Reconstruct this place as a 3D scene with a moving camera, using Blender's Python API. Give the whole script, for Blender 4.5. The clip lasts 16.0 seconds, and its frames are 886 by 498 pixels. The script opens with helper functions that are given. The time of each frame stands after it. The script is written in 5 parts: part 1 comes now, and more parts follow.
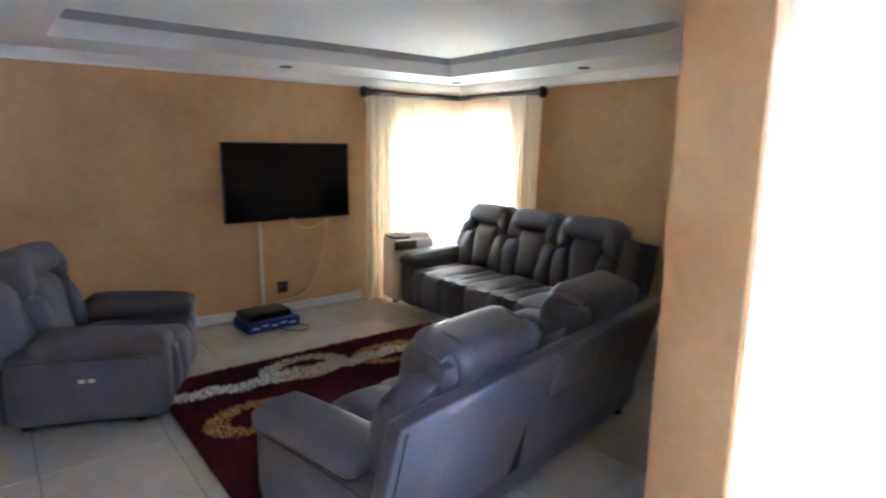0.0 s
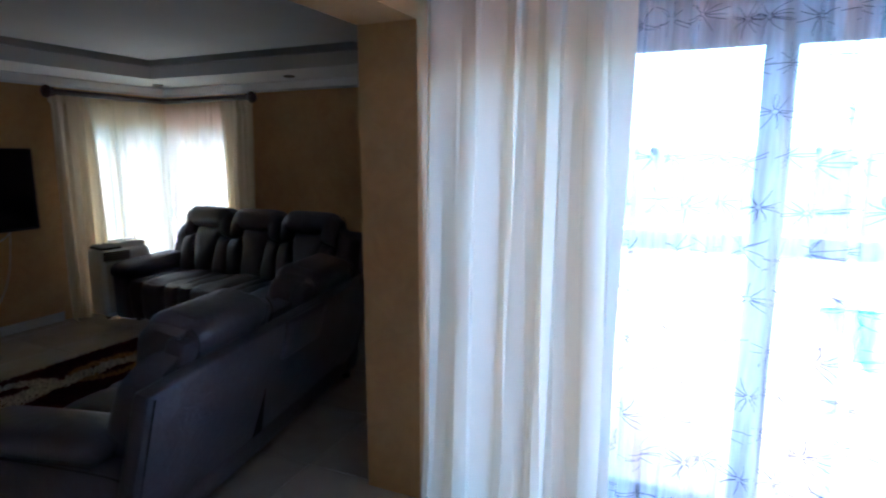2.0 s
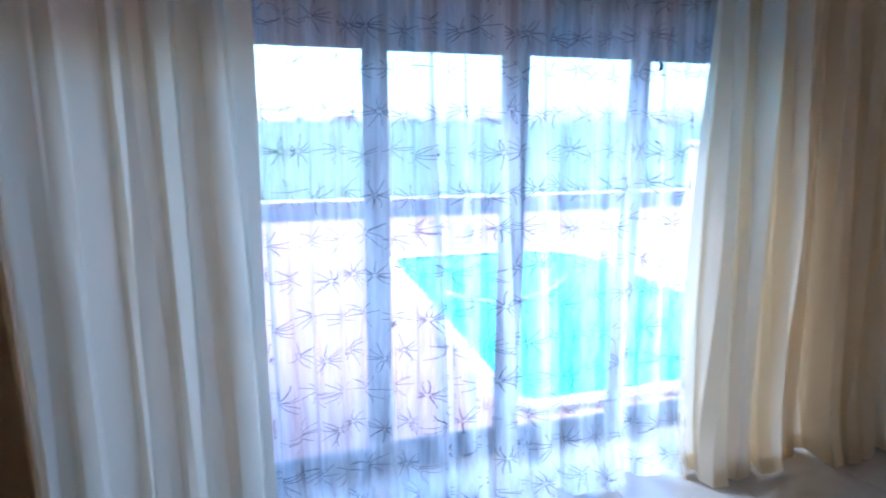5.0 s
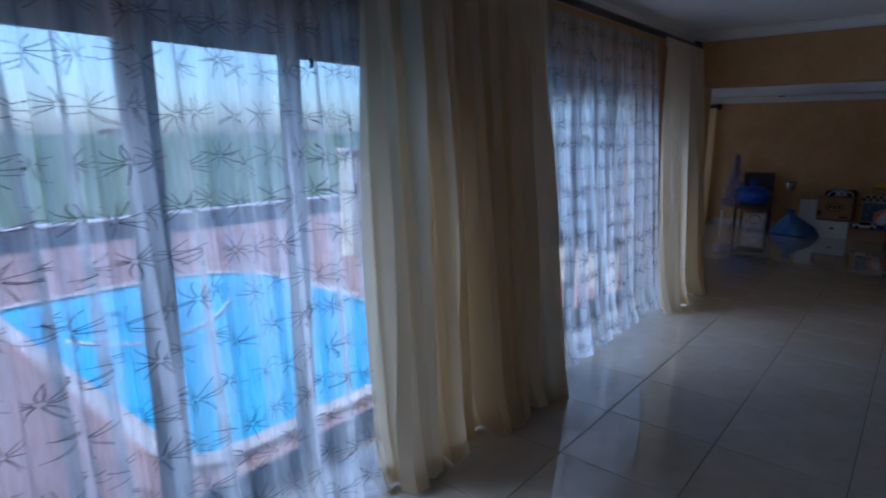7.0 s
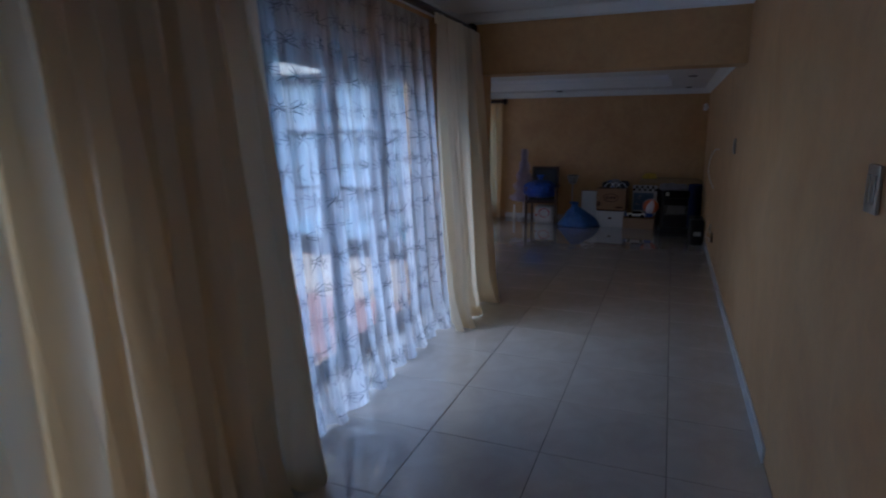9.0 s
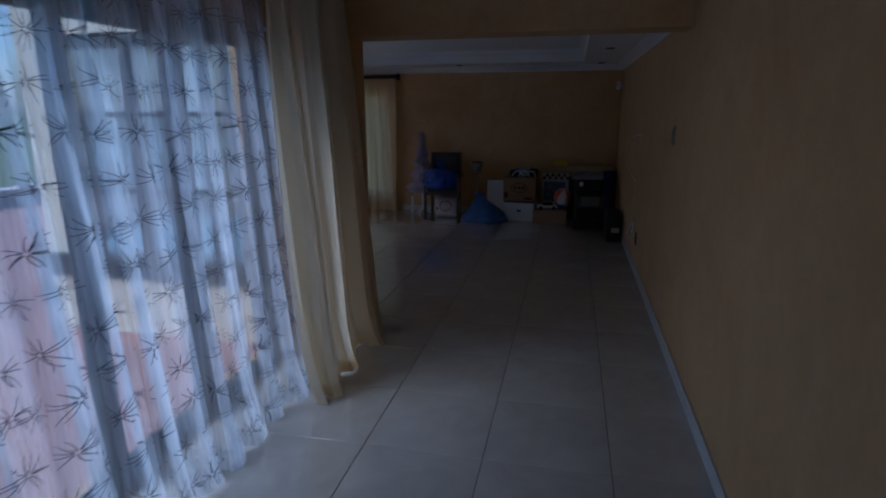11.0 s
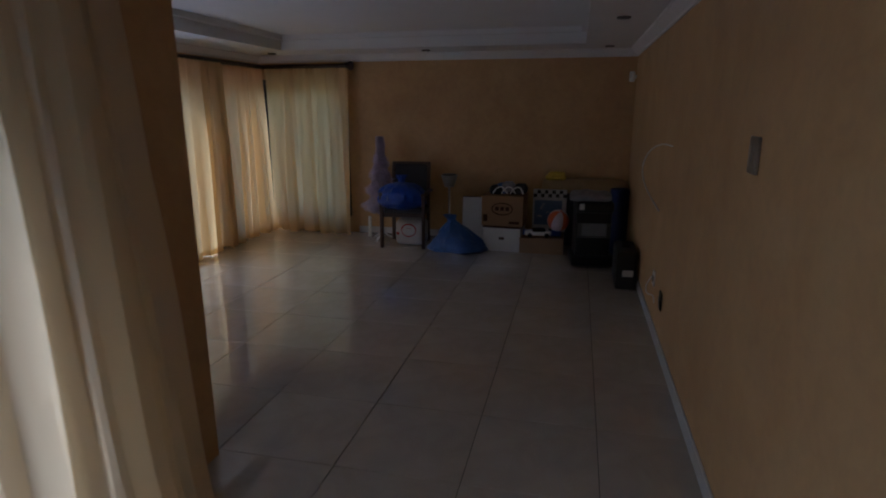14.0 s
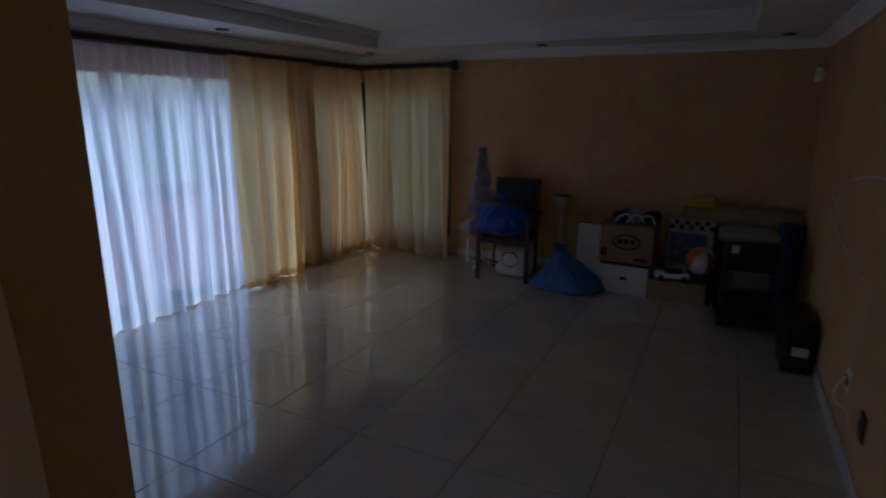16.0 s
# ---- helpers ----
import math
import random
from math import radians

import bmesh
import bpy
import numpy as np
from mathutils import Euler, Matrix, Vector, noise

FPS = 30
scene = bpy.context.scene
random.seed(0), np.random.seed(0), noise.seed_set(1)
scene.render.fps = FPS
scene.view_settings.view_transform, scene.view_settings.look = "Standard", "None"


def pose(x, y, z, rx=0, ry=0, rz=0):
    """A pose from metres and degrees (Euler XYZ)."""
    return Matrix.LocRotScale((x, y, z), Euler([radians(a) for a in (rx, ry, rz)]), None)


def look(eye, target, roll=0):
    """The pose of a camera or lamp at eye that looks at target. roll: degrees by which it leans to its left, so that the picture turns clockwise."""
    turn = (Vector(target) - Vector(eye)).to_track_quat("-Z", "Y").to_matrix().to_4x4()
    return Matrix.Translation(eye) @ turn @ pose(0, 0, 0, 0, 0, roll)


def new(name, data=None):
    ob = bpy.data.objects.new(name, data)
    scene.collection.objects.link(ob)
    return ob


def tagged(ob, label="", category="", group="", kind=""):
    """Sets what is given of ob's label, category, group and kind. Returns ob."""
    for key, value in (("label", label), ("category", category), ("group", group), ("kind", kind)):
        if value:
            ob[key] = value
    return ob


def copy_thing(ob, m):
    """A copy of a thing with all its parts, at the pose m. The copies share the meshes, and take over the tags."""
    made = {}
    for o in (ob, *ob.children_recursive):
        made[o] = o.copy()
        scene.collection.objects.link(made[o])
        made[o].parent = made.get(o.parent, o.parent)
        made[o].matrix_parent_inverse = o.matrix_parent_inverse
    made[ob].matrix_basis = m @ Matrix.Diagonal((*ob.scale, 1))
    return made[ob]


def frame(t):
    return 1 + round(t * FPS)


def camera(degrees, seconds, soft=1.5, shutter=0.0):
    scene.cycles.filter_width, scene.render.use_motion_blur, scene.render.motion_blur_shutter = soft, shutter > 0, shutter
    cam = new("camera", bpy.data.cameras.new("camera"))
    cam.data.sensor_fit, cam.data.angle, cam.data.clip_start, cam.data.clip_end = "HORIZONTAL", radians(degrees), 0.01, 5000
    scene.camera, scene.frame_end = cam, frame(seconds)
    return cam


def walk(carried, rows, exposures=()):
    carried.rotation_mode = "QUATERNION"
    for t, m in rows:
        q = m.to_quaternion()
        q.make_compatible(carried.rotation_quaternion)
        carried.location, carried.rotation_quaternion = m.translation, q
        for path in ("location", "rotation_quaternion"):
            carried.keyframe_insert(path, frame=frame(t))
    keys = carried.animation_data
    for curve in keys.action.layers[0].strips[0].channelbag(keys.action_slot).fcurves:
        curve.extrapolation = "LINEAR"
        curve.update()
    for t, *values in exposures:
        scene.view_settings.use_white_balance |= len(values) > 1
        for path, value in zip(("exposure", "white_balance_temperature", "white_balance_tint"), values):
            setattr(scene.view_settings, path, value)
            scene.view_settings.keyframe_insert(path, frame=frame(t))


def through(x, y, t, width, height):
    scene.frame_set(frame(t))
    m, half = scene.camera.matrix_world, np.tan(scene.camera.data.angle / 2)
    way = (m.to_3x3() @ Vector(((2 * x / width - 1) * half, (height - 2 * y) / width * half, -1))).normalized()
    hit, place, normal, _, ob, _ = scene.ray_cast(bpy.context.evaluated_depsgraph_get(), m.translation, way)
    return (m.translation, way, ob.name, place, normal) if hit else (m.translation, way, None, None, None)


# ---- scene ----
cam = camera(75.5, 16.0, soft=2.0, shutter=0.5)
PATH = [
    (0, (-0.381, 0.912, 1.625), (-1.61, -0.624, 1.265), 0.7),
    (0.5, (-0.274, 1.029, 1.609), (-1.72, -0.308, 1.261), 0.4),
    (1, (-0.216, 1.099, 1.592), (-1.825, -0.039, 1.253), 0.0),
    (1.5, (-0.119, 1.172, 1.582), (-1.838, 0.207, 1.246), -0.3),
    (2, (-0.034, 1.232, 1.583), (-1.835, 0.428, 1.249), -0.1),
    (2.5, (-0.034, 1.279, 1.593), (-1.901, 0.651, 1.248), -0.4),
    (3, (0.026, 1.288, 1.595), (-1.897, 0.862, 1.247), -0.5),
    (3.5, (0.046, 1.274, 1.592), (-1.909, 1.036, 1.24), -0.5),
    (6, (-0.201, 0.951, 1.726), (-1.783, 2.089, 1.276), 1.2),
    (6.5, (-0.301, 1.002, 1.687), (-1.687, 2.381, 1.263), 0.9),
    (7, (-0.346, 1.204, 1.643), (-1.608, 2.705, 1.248), 0.0),
    (7.5, (-0.367, 1.437, 1.62), (-1.558, 2.997, 1.238), 0.0),
    (8, (-0.395, 1.706, 1.587), (-1.494, 3.333, 1.208), -0.4),
    (8.5, (-0.461, 1.972, 1.563), (-1.383, 3.707, 1.187), -0.5),
    (9, (-0.518, 2.277, 1.588), (-1.239, 4.1, 1.188), -0.4),
    (9.2, (-0.535, 2.403, 1.603), (-1.21, 4.242, 1.201), -0.4),
    (11.3, (-0.746, 3.892, 1.632), (-1.154, 5.79, 1.152), -0.1),
    (11.5, (-0.772, 4.02, 1.633), (-1.179, 5.918, 1.152), 0.0),
    (12, (-0.769, 4.33, 1.631), (-1.173, 6.229, 1.152), 0.1),
    (12.5, (-0.683, 4.684, 1.642), (-1.087, 6.583, 1.165), -0.0),
    (13, (-0.643, 5.013, 1.627), (-1.052, 6.911, 1.149), -0.0),
    (13.5, (-0.657, 5.36, 1.621), (-1.071, 7.258, 1.145), 0.1),
    (14, (-0.616, 5.732, 1.61), (-1.053, 7.625, 1.133), -0.0),
    (14.5, (-0.581, 6.074, 1.621), (-1.1, 7.945, 1.145), 0.1),
    (15, (-0.606, 6.353, 1.635), (-1.224, 8.195, 1.161), 0.1),
    (15.5, (-0.629, 6.604, 1.648), (-1.335, 8.414, 1.17), 0.1),
    (16, (-0.637, 6.881, 1.658), (-1.504, 8.621, 1.185), 0.3),
]
EXPOSURES = [(0.0, 6.6, 4550, 12), (1.0, 6.45, 4550, 12), (1.5, 4.7, 4450, 12), (2.0, 3.85, 4400, 13), (3.0, 3.5, 4500, 15), (3.5, 3.8, 4650, 15), (5.8, 2.0, 4350, 10), (7.0, 1.0, 4500, 11),
             (8.0, 0.1, 4500, 12), (8.5, 0.4, 4600, 13), (9.0, 1.1, 4550, 13), (11.5, 0.15, 4500, 12), (12.5, -0.15, 4500, 13), (14.0, 1.15, 5300, 15), (15.0, 1.4, 5300, 15), (16.0, 0.55, 4900, 12)]
walk(cam, [(t, look(e, a, r)) for t, e, a, r in PATH], EXPOSURES)

# ---- world and sun: an overcast day ----
world = bpy.data.worlds.new("world")
scene.world = world
world.use_nodes = True
_wn, _wl = world.node_tree.nodes, world.node_tree.links
sky = _wn.new("ShaderNodeTexSky")
sky.sky_type = "NISHITA"
sky.sun_disc = False
sky.sun_elevation = radians(50)
sky.sun_rotation = radians(229)
sky.air_density, sky.dust_density, sky.ozone_density = 1.0, 2.0, 1.5
_wl.new(sky.outputs[0], _wn["Background"].inputs[0])
_wn["Background"].inputs[1].default_value = 0.15
_sun = bpy.data.lights.new("sun", "SUN")
_sun.energy, _sun.angle, _sun.color = 1.3, radians(30), (1.0, 0.96, 0.9)
sun = new("sun", _sun)
sun.matrix_world = look((-19, -16.5, 24), (0, 0, 0))


# ---- materials ----
def srgb(r, g, b):
    return tuple(((c / 255) / 12.92 if c / 255 <= 0.04045 else ((c / 255 + 0.055) / 1.055) ** 2.4) for c in (r, g, b)) + (1,)


class Mat:
    """A node material with a few short-hands."""

    def __init__(self, name, rough=0.5, metal=0.0, spec=0.5):
        self.m = bpy.data.materials.new(name)
        self.m.use_nodes = True
        self.t = self.m.node_tree
        self.b = self.t.nodes["Principled BSDF"]
        self.b.inputs["Roughness"].default_value = rough
        self.b.inputs["Metallic"].default_value = metal
        self.b.inputs["Specular IOR Level"].default_value = spec
        self.co = self.t.nodes.new("ShaderNodeTexCoord").outputs["Object"]

    def node(self, kind, **values):
        n = self.t.nodes.new(kind)
        for k, v in values.items():
            n.inputs[k.replace("_", " ")].default_value = v
        return n

    def link(self, a, b):
        self.t.links.new(a, b)

    def noise(self, scale, detail=4.0, rough=0.6, distortion=0.0, stretch=None):
        n = self.node("ShaderNodeTexNoise", Scale=scale, Detail=detail, Roughness=rough, Distortion=distortion)
        if stretch:
            mp = self.node("ShaderNodeMapping", Scale=stretch)
            self.link(self.co, mp.inputs[0])
            self.link(mp.outputs[0], n.inputs["Vector"])
        else:
            self.link(self.co, n.inputs["Vector"])
        return n.outputs["Fac"]

    def ramp(self, fac, *stops):
        r = self.t.nodes.new("ShaderNodeValToRGB")
        e = r.color_ramp.elements
        while len(e) < len(stops):
            e.new(0.5)
        for el, (p, c) in zip(e, stops):
            el.position, el.color = p, (c if len(c) == 4 else (*c, 1))
        self.link(fac, r.inputs[0])
        return r.outputs[0]

    def mix(self, fac, a, b, kind="MIX"):
        n = self.t.nodes.new("ShaderNodeMix")
        n.data_type, n.blend_type = "RGBA", kind
        for i, v in ((0, fac), (6, a), (7, b)):
            if isinstance(v, (int, float, tuple)):
                n.inputs[i].default_value = v
            else:
                self.link(v, n.inputs[i])
        return n.outputs[2]

    def colour(self, c):
        if isinstance(c, tuple):
            self.b.inputs["Base Color"].default_value = c
        else:
            self.link(c, self.b.inputs["Base Color"])
        return self

    def rough(self, fac, lo, hi):
        mr = self.node("ShaderNodeMapRange", To_Min=lo, To_Max=hi)
        self.link(fac, mr.inputs["Value"])
        self.link(mr.outputs[0], self.b.inputs["Roughness"])
        return self

    def bump(self, fac, strength=0.3, distance=0.002):
        n = self.node("ShaderNodeBump", Strength=strength, Distance=distance)
        self.link(fac, n.inputs["Height"])
        last = self.b.inputs["Normal"].links
        if last:
            self.link(last[0].from_socket, n.inputs["Normal"])
        self.link(n.outputs[0], self.b.inputs["Normal"])
        return self


def plain(name, c, rough=0.5, metal=0.0, vary=0.12, scale=30.0, bump=0.1):
    """A painted, moulded or metal surface with slight mottling and fine grain."""
    m = Mat(name, rough, metal)
    f = m.noise(scale, 5)
    a = tuple(x * (1 - vary) for x in c[:3]) + (1,)
    b = tuple(min(1, x * (1 + vary)) for x in c[:3]) + (1,)
    m.colour(m.ramp(f, (0.3, a), (0.7, b)))
    m.rough(m.noise(scale * 0.4, 3), rough * 0.85, min(1, rough * 1.15))
    if bump:
        m.bump(m.noise(scale * 8, 3), bump, 0.0006)
    return m.m


def wall_paint():
    m = Mat("suede_ochre_paint", 0.6, spec=0.35)
    cloud = m.noise(1.6, 5, 0.6, 0.6)
    trowel = m.noise(9.0, 7, 0.65, 1.2)
    base = m.ramp(cloud, (0.3, srgb(190, 150, 101)), (0.55, srgb(200, 162, 112)), (0.75, srgb(207, 170, 121)))
    veil = m.ramp(trowel, (0.35, (0.88, 0.865, 0.84)), (0.6, (1, 1, 1)))
    m.colour(m.mix(0.8, base, veil, "MULTIPLY"))
    m.rough(trowel, 0.45, 0.72)
    m.bump(m.noise(34, 8, 0.7, 0.8), 0.45, 0.004)
    m.bump(trowel, 0.25, 0.004)
    return m.m


def tile_mat():
    m = Mat("polished_cream_porcelain", 0.06, spec=0.75)
    info = m.t.nodes.new("ShaderNodeObjectInfo")
    cloud = m.noise(3.0, 6, 0.6, 1.0)
    speck = m.noise(160, 3)
    base = m.ramp(cloud, (0.3, srgb(176, 169, 158)), (0.7, srgb(192, 185, 175)))
    tint = m.ramp(info.outputs["Random"], (0.0, (0.98, 0.978, 0.975)), (1.0, (1, 1, 1)))
    dots = m.ramp(speck, (0.4, (0.95, 0.945, 0.93)), (0.6, (1, 1, 1)))
    m.colour(m.mix(1.0, m.mix(1.0, base, tint, "MULTIPLY"), dots, "MULTIPLY"))
    m.rough(m.noise(2.2, 5, 0.6, 0.5), 0.02, 0.05)
    m.b.inputs["Coat Weight"].default_value = 0.8
    m.b.inputs["Coat Roughness"].default_value = 0.03
    m.bump(m.noise(2.5, 2), 0.02, 0.004)
    return m.m


def leather():
    m = Mat("grey_leather", 0.45, spec=0.45)
    big = m.noise(4, 4, 0.5, 0.4)
    m.colour(m.ramp(big, (0.3, srgb(72, 69, 78)), (0.7, srgb(91, 87, 96))))
    vor = m.node("ShaderNodeTexVoronoi", Scale=260.0)
    m.link(m.co, vor.inputs["Vector"])
    m.rough(big, 0.38, 0.52)
    m.bump(vor.outputs["Distance"], 0.25, 0.0008)
    m.bump(m.noise(14, 5, 0.6, 1.5), 0.5, 0.008)
    return m.m


def cloth(name, c, opacity, glow, weave=420.0, rough=0.9, through=None):
    """Woven cloth: part see-through, part diffuse, part letting light through."""
    m = Mat(name, rough, spec=0.1)
    t = m.t
    f = m.noise(5, 4, 0.6, 0.2, (1, 1, 0.25))
    col = m.ramp(f, (0.3, tuple(x * 0.93 for x in c[:3]) + (1,)), (0.7, c))
    m.colour(col)
    m.bump(m.noise(weave, 2, 0.5, 0, (1, 1, 0.2)), 0.2, 0.0008)
    tr = t.nodes.new("ShaderNodeBsdfTranslucent")
    if through:
        tr.inputs["Color"].default_value = through
    else:
        m.link(col, tr.inputs["Color"])
    mix = t.nodes.new("ShaderNodeMixShader")
    mix.inputs[0].default_value = glow
    m.link(m.b.outputs[0], mix.inputs[1])
    m.link(tr.outputs[0], mix.inputs[2])
    out = t.nodes["Material Output"]
    if opacity < 1:
        tp = t.nodes.new("ShaderNodeBsdfTransparent")
        mix2 = t.nodes.new("ShaderNodeMixShader")
        w = m.ramp(m.noise(16, 4, 0.65, 0, (1, 1, 0.04)), (0.32, (opacity * 0.62,) * 3), (0.68, (min(1, opacity * 1.45),) * 3))
        m.link(w, mix2.inputs[0])
        m.link(tp.outputs[0], mix2.inputs[1])
        m.link(mix.outputs[0], mix2.inputs[2])
        m.link(mix2.outputs[0], out.inputs[0])
    else:
        m.link(mix.outputs[0], out.inputs[0])
    return m.m


def glass_mat(name="window_glass", tint=(0.93, 0.96, 0.96, 1)):
    m = Mat(name)
    t = m.t
    tp = t.nodes.new("ShaderNodeBsdfTransparent")
    tp.inputs[0].default_value = tint
    gl = t.nodes.new("ShaderNodeBsdfGlossy")
    gl.inputs["Roughness"].default_value = 0.02
    lw = t.nodes.new("ShaderNodeLayerWeight")
    lw.inputs[0].default_value = 0.5
    pw = t.nodes.new("ShaderNodeMath")
    pw.operation = "POWER"
    pw.inputs[1].default_value = 5.0
    m.link(lw.outputs["Facing"], pw.inputs[0])
    ad = t.nodes.new("ShaderNodeMath")
    ad.operation = "MULTIPLY_ADD"
    ad.inputs[1].default_value, ad.inputs[2].default_value = 0.9, 0.08
    m.link(pw.outputs[0], ad.inputs[0])
    mix = t.nodes.new("ShaderNodeMixShader")
    m.link(ad.outputs[0], mix.inputs[0])
    m.link(tp.outputs[0], mix.inputs[1])
    m.link(gl.outputs[0], mix.inputs[2])
    m.link(mix.outputs[0], t.nodes["Material Output"].inputs[0])
    return m.m


def wood(name, dark, light, rough=0.35, scale=6.0, axis=(1, 12, 12)):
    m = Mat(name, rough)
    g = m.noise(scale, 6, 0.6, 1.5, axis)
    m.colour(m.ramp(g, (0.3, dark), (0.7, light)))
    m.rough(g, rough * 0.8, rough * 1.3)
    m.bump(g, 0.15, 0.001)
    return m.m


def card(name, c):
    m = Mat(name, 0.85, spec=0.2)
    g = m.noise(3, 5, 0.6, 0.3)
    m.colour(m.ramp(g, (0.3, tuple(x * 0.86 for x in c[:3]) + (1,)), (0.7, c)))
    m.bump(m.noise(90, 2, 0.5, 0, (1, 1, 6)), 0.15, 0.001)
    return m.m


def ground_mat(name, a, b, scale, bump=0.4, rough=0.9):
    m = Mat(name, rough, spec=0.2)
    m.colour(m.mix(0.5, m.ramp(m.noise(scale, 6, 0.7), (0.3, a), (0.7, b)), m.ramp(m.noise(scale * 0.07, 4, 0.6), (0.3, b), (0.7, a))))
    m.bump(m.noise(scale * 4, 5), bump, 0.01)
    return m.m


M_WALL = wall_paint()
M_TILE = tile_mat()
M_GROUT = plain("dark_grout", srgb(92, 87, 81), 0.9, vary=0.2, scale=60)
M_CEIL = plain("white_ceiling_paint", srgb(226, 225, 224), 0.8, vary=0.02, scale=3, bump=0.15)
M_TRIM = plain("white_gloss_trim", srgb(228, 228, 228), 0.4, vary=0.03, scale=8)
M_SKIRT = plain("pale_tile_skirting", srgb(206, 203, 198), 0.25, vary=0.05, scale=12)
M_LEATHER = leather()
M_SEAM = plain("dark_leather_piping", srgb(44, 44, 50), 0.5, vary=0.2)
# near-black colour for the painted shade of the loveseat's rear slit
M_SLITSHADE = plain("black_slit_shade", srgb(18, 18, 20), 0.95, vary=0.3)
M_CURTAIN = cloth("cream_curtain_cloth", srgb(234, 224, 202), 1.0, 0.48, through=srgb(249, 234, 202))
M_CURTAIN_THICK = cloth("cream_thick_cloth", srgb(240, 230, 210), 1.0, 0.2, through=srgb(248, 232, 196))
# same cloth again for the far room, back-light glow put into its warmer colour
M_CURTAIN_BACKLIT = cloth("cream_backlit_cloth", srgb(234, 210, 166), 1.0, 0.44, through=srgb(248, 220, 162))
M_SHEER = cloth("white_sheer_voile", srgb(246, 249, 252), 0.43, 0.8, 900)
M_SHEER_B = cloth("white_voile_dense", srgb(236, 244, 254), 0.97, 0.88, 900, through=srgb(240, 247, 255))
M_BACKING = cloth("white_lining_cloth", srgb(238, 242, 246), 1.0, 0.08, 600)
M_SHEER_A = cloth("cream_voile", srgb(240, 226, 196), 1.0, 0.28, 900, through=srgb(246, 230, 194))
M_THREAD = plain("grey_embroidery_thread", srgb(52, 58, 70), 0.6, vary=0.2)
M_GLASS = glass_mat()
M_RENDER = ground_mat("cream_render", srgb(226, 210, 178), srgb(236, 222, 196), 6.0, 0.2)
M_ALU = plain("dark_bronze_aluminium", srgb(46, 44, 46), 0.4, 0.3, vary=0.1)
M_POLE = wood("dark_stained_pole", srgb(26, 14, 10), srgb(52, 28, 20), 0.3, 4)
M_BRASS = plain("brushed_steel", srgb(176, 172, 166), 0.3, 0.9, vary=0.06)
M_BLACK = plain("black_plastic", srgb(16, 16, 18), 0.4, vary=0.15)
M_GLOSSBLACK = plain("gloss_black_screen", srgb(7, 7, 9), 0.12, vary=0.05, bump=0)
M_WHITE = plain("white_plastic", srgb(224, 222, 216), 0.4, vary=0.03)
M_IVORY = plain("aged_white_plastic", srgb(204, 198, 184), 0.45, vary=0.05)


# ---- helpers for meshes ----
def finish(name, bm, mat, parent=None, label="", smooth=True):
    me = bpy.data.meshes.new(name)
    bm.normal_update()
    bm.to_mesh(me)
    bm.free()
    if smooth:
        me.polygons.foreach_set("use_smooth", [True] * len(me.polygons))
        me.set_sharp_from_angle(angle=radians(38))
    mats = mat if isinstance(mat, (list, tuple)) else [mat]
    for x in mats:
        me.materials.append(x)
    ob = new(name, me)
    if parent is not None:
        ob.parent = parent
    if label:
        ob["label"] = label
    return ob


def part(name, bm, mat, parent, label="", smooth=True):
    return finish(name, bm, mat, parent, label, smooth)


def thing(name, label, category, m=None, group=""):
    ob = new(name)
    ob.empty_display_size = 0.1
    if m is not None:
        ob.matrix_world = m
    return tagged(ob, label, category, group)


def absorb(bm, src, m=None):
    """Moves all of src into bm, through the matrix m."""
    made = {v: bm.verts.new(m @ v.co if m is not None else v.co) for v in src.verts}
    for f in src.faces:
        bm.faces.new([made[v] for v in f.verts])
    src.free()


def box(bm, a, b, bevel=0.0, m=None, seg=1):
    """A box between two corners, with its edges rounded off."""
    c = [(p + q) / 2 for p, q in zip(a, b)]
    s = [abs(q - p) for p, q in zip(a, b)]
    tmp = bmesh.new()
    bmesh.ops.create_cube(tmp, size=1.0, matrix=Matrix.Translation(c) @ Matrix.Diagonal((*s, 1)))
    if bevel:
        bmesh.ops.bevel(tmp, geom=tmp.edges[:], offset=bevel, segments=seg, affect="EDGES", profile=0.6)
    absorb(bm, tmp, m)


def boxed(*args, **kw):
    bm = bmesh.new()
    box(bm, *args, **kw)
    return bm


def pad(bm, centre, size, r=0.05, n=8, puff=0.0, m=None, warp=None):
    """A soft upholstered block: a rounded box whose broad faces swell by puff."""
    r = min(r, min(size) * 0.499)
    tmp = bmesh.new()
    bmesh.ops.create_cube(tmp, size=2.0)
    bmesh.ops.subdivide_edges(tmp, edges=tmp.edges[:], cuts=n, use_grid_fill=True)
    h = Vector(size) / 2
    for v in tmp.verts:
        p = Vector([math.copysign(abs(c) ** 0.75, c) for c in v.co])
        q = Vector((p.x * h.x, p.y * h.y, p.z * h.z))
        inner = Vector([max(-(hh - r), min(hh - r, c)) for c, hh in zip(q, h)])
        d = q - inner
        if d.length > 1e-9:
            k = max(abs(d.x), abs(d.y), abs(d.z))
            q = inner + d.normalized() * k
        if puff:
            for i in range(3):
                j, k = (i + 1) % 3, (i + 2) % 3
                if h[i] <= min(h[j], h[k]) * 1.05:
                    q[i] += math.copysign(1, p[i]) * abs(p[i]) * puff * max(0, 1 - p[j] ** 2) ** 0.7 * max(0, 1 - p[k] ** 2) ** 0.7
        if warp:
            q = warp(q)
        v.co = q + Vector(centre)
    absorb(bm, tmp, m)


def padded(*args, **kw):
    bm = bmesh.new()
    pad(bm, *args, **kw)
    return bm


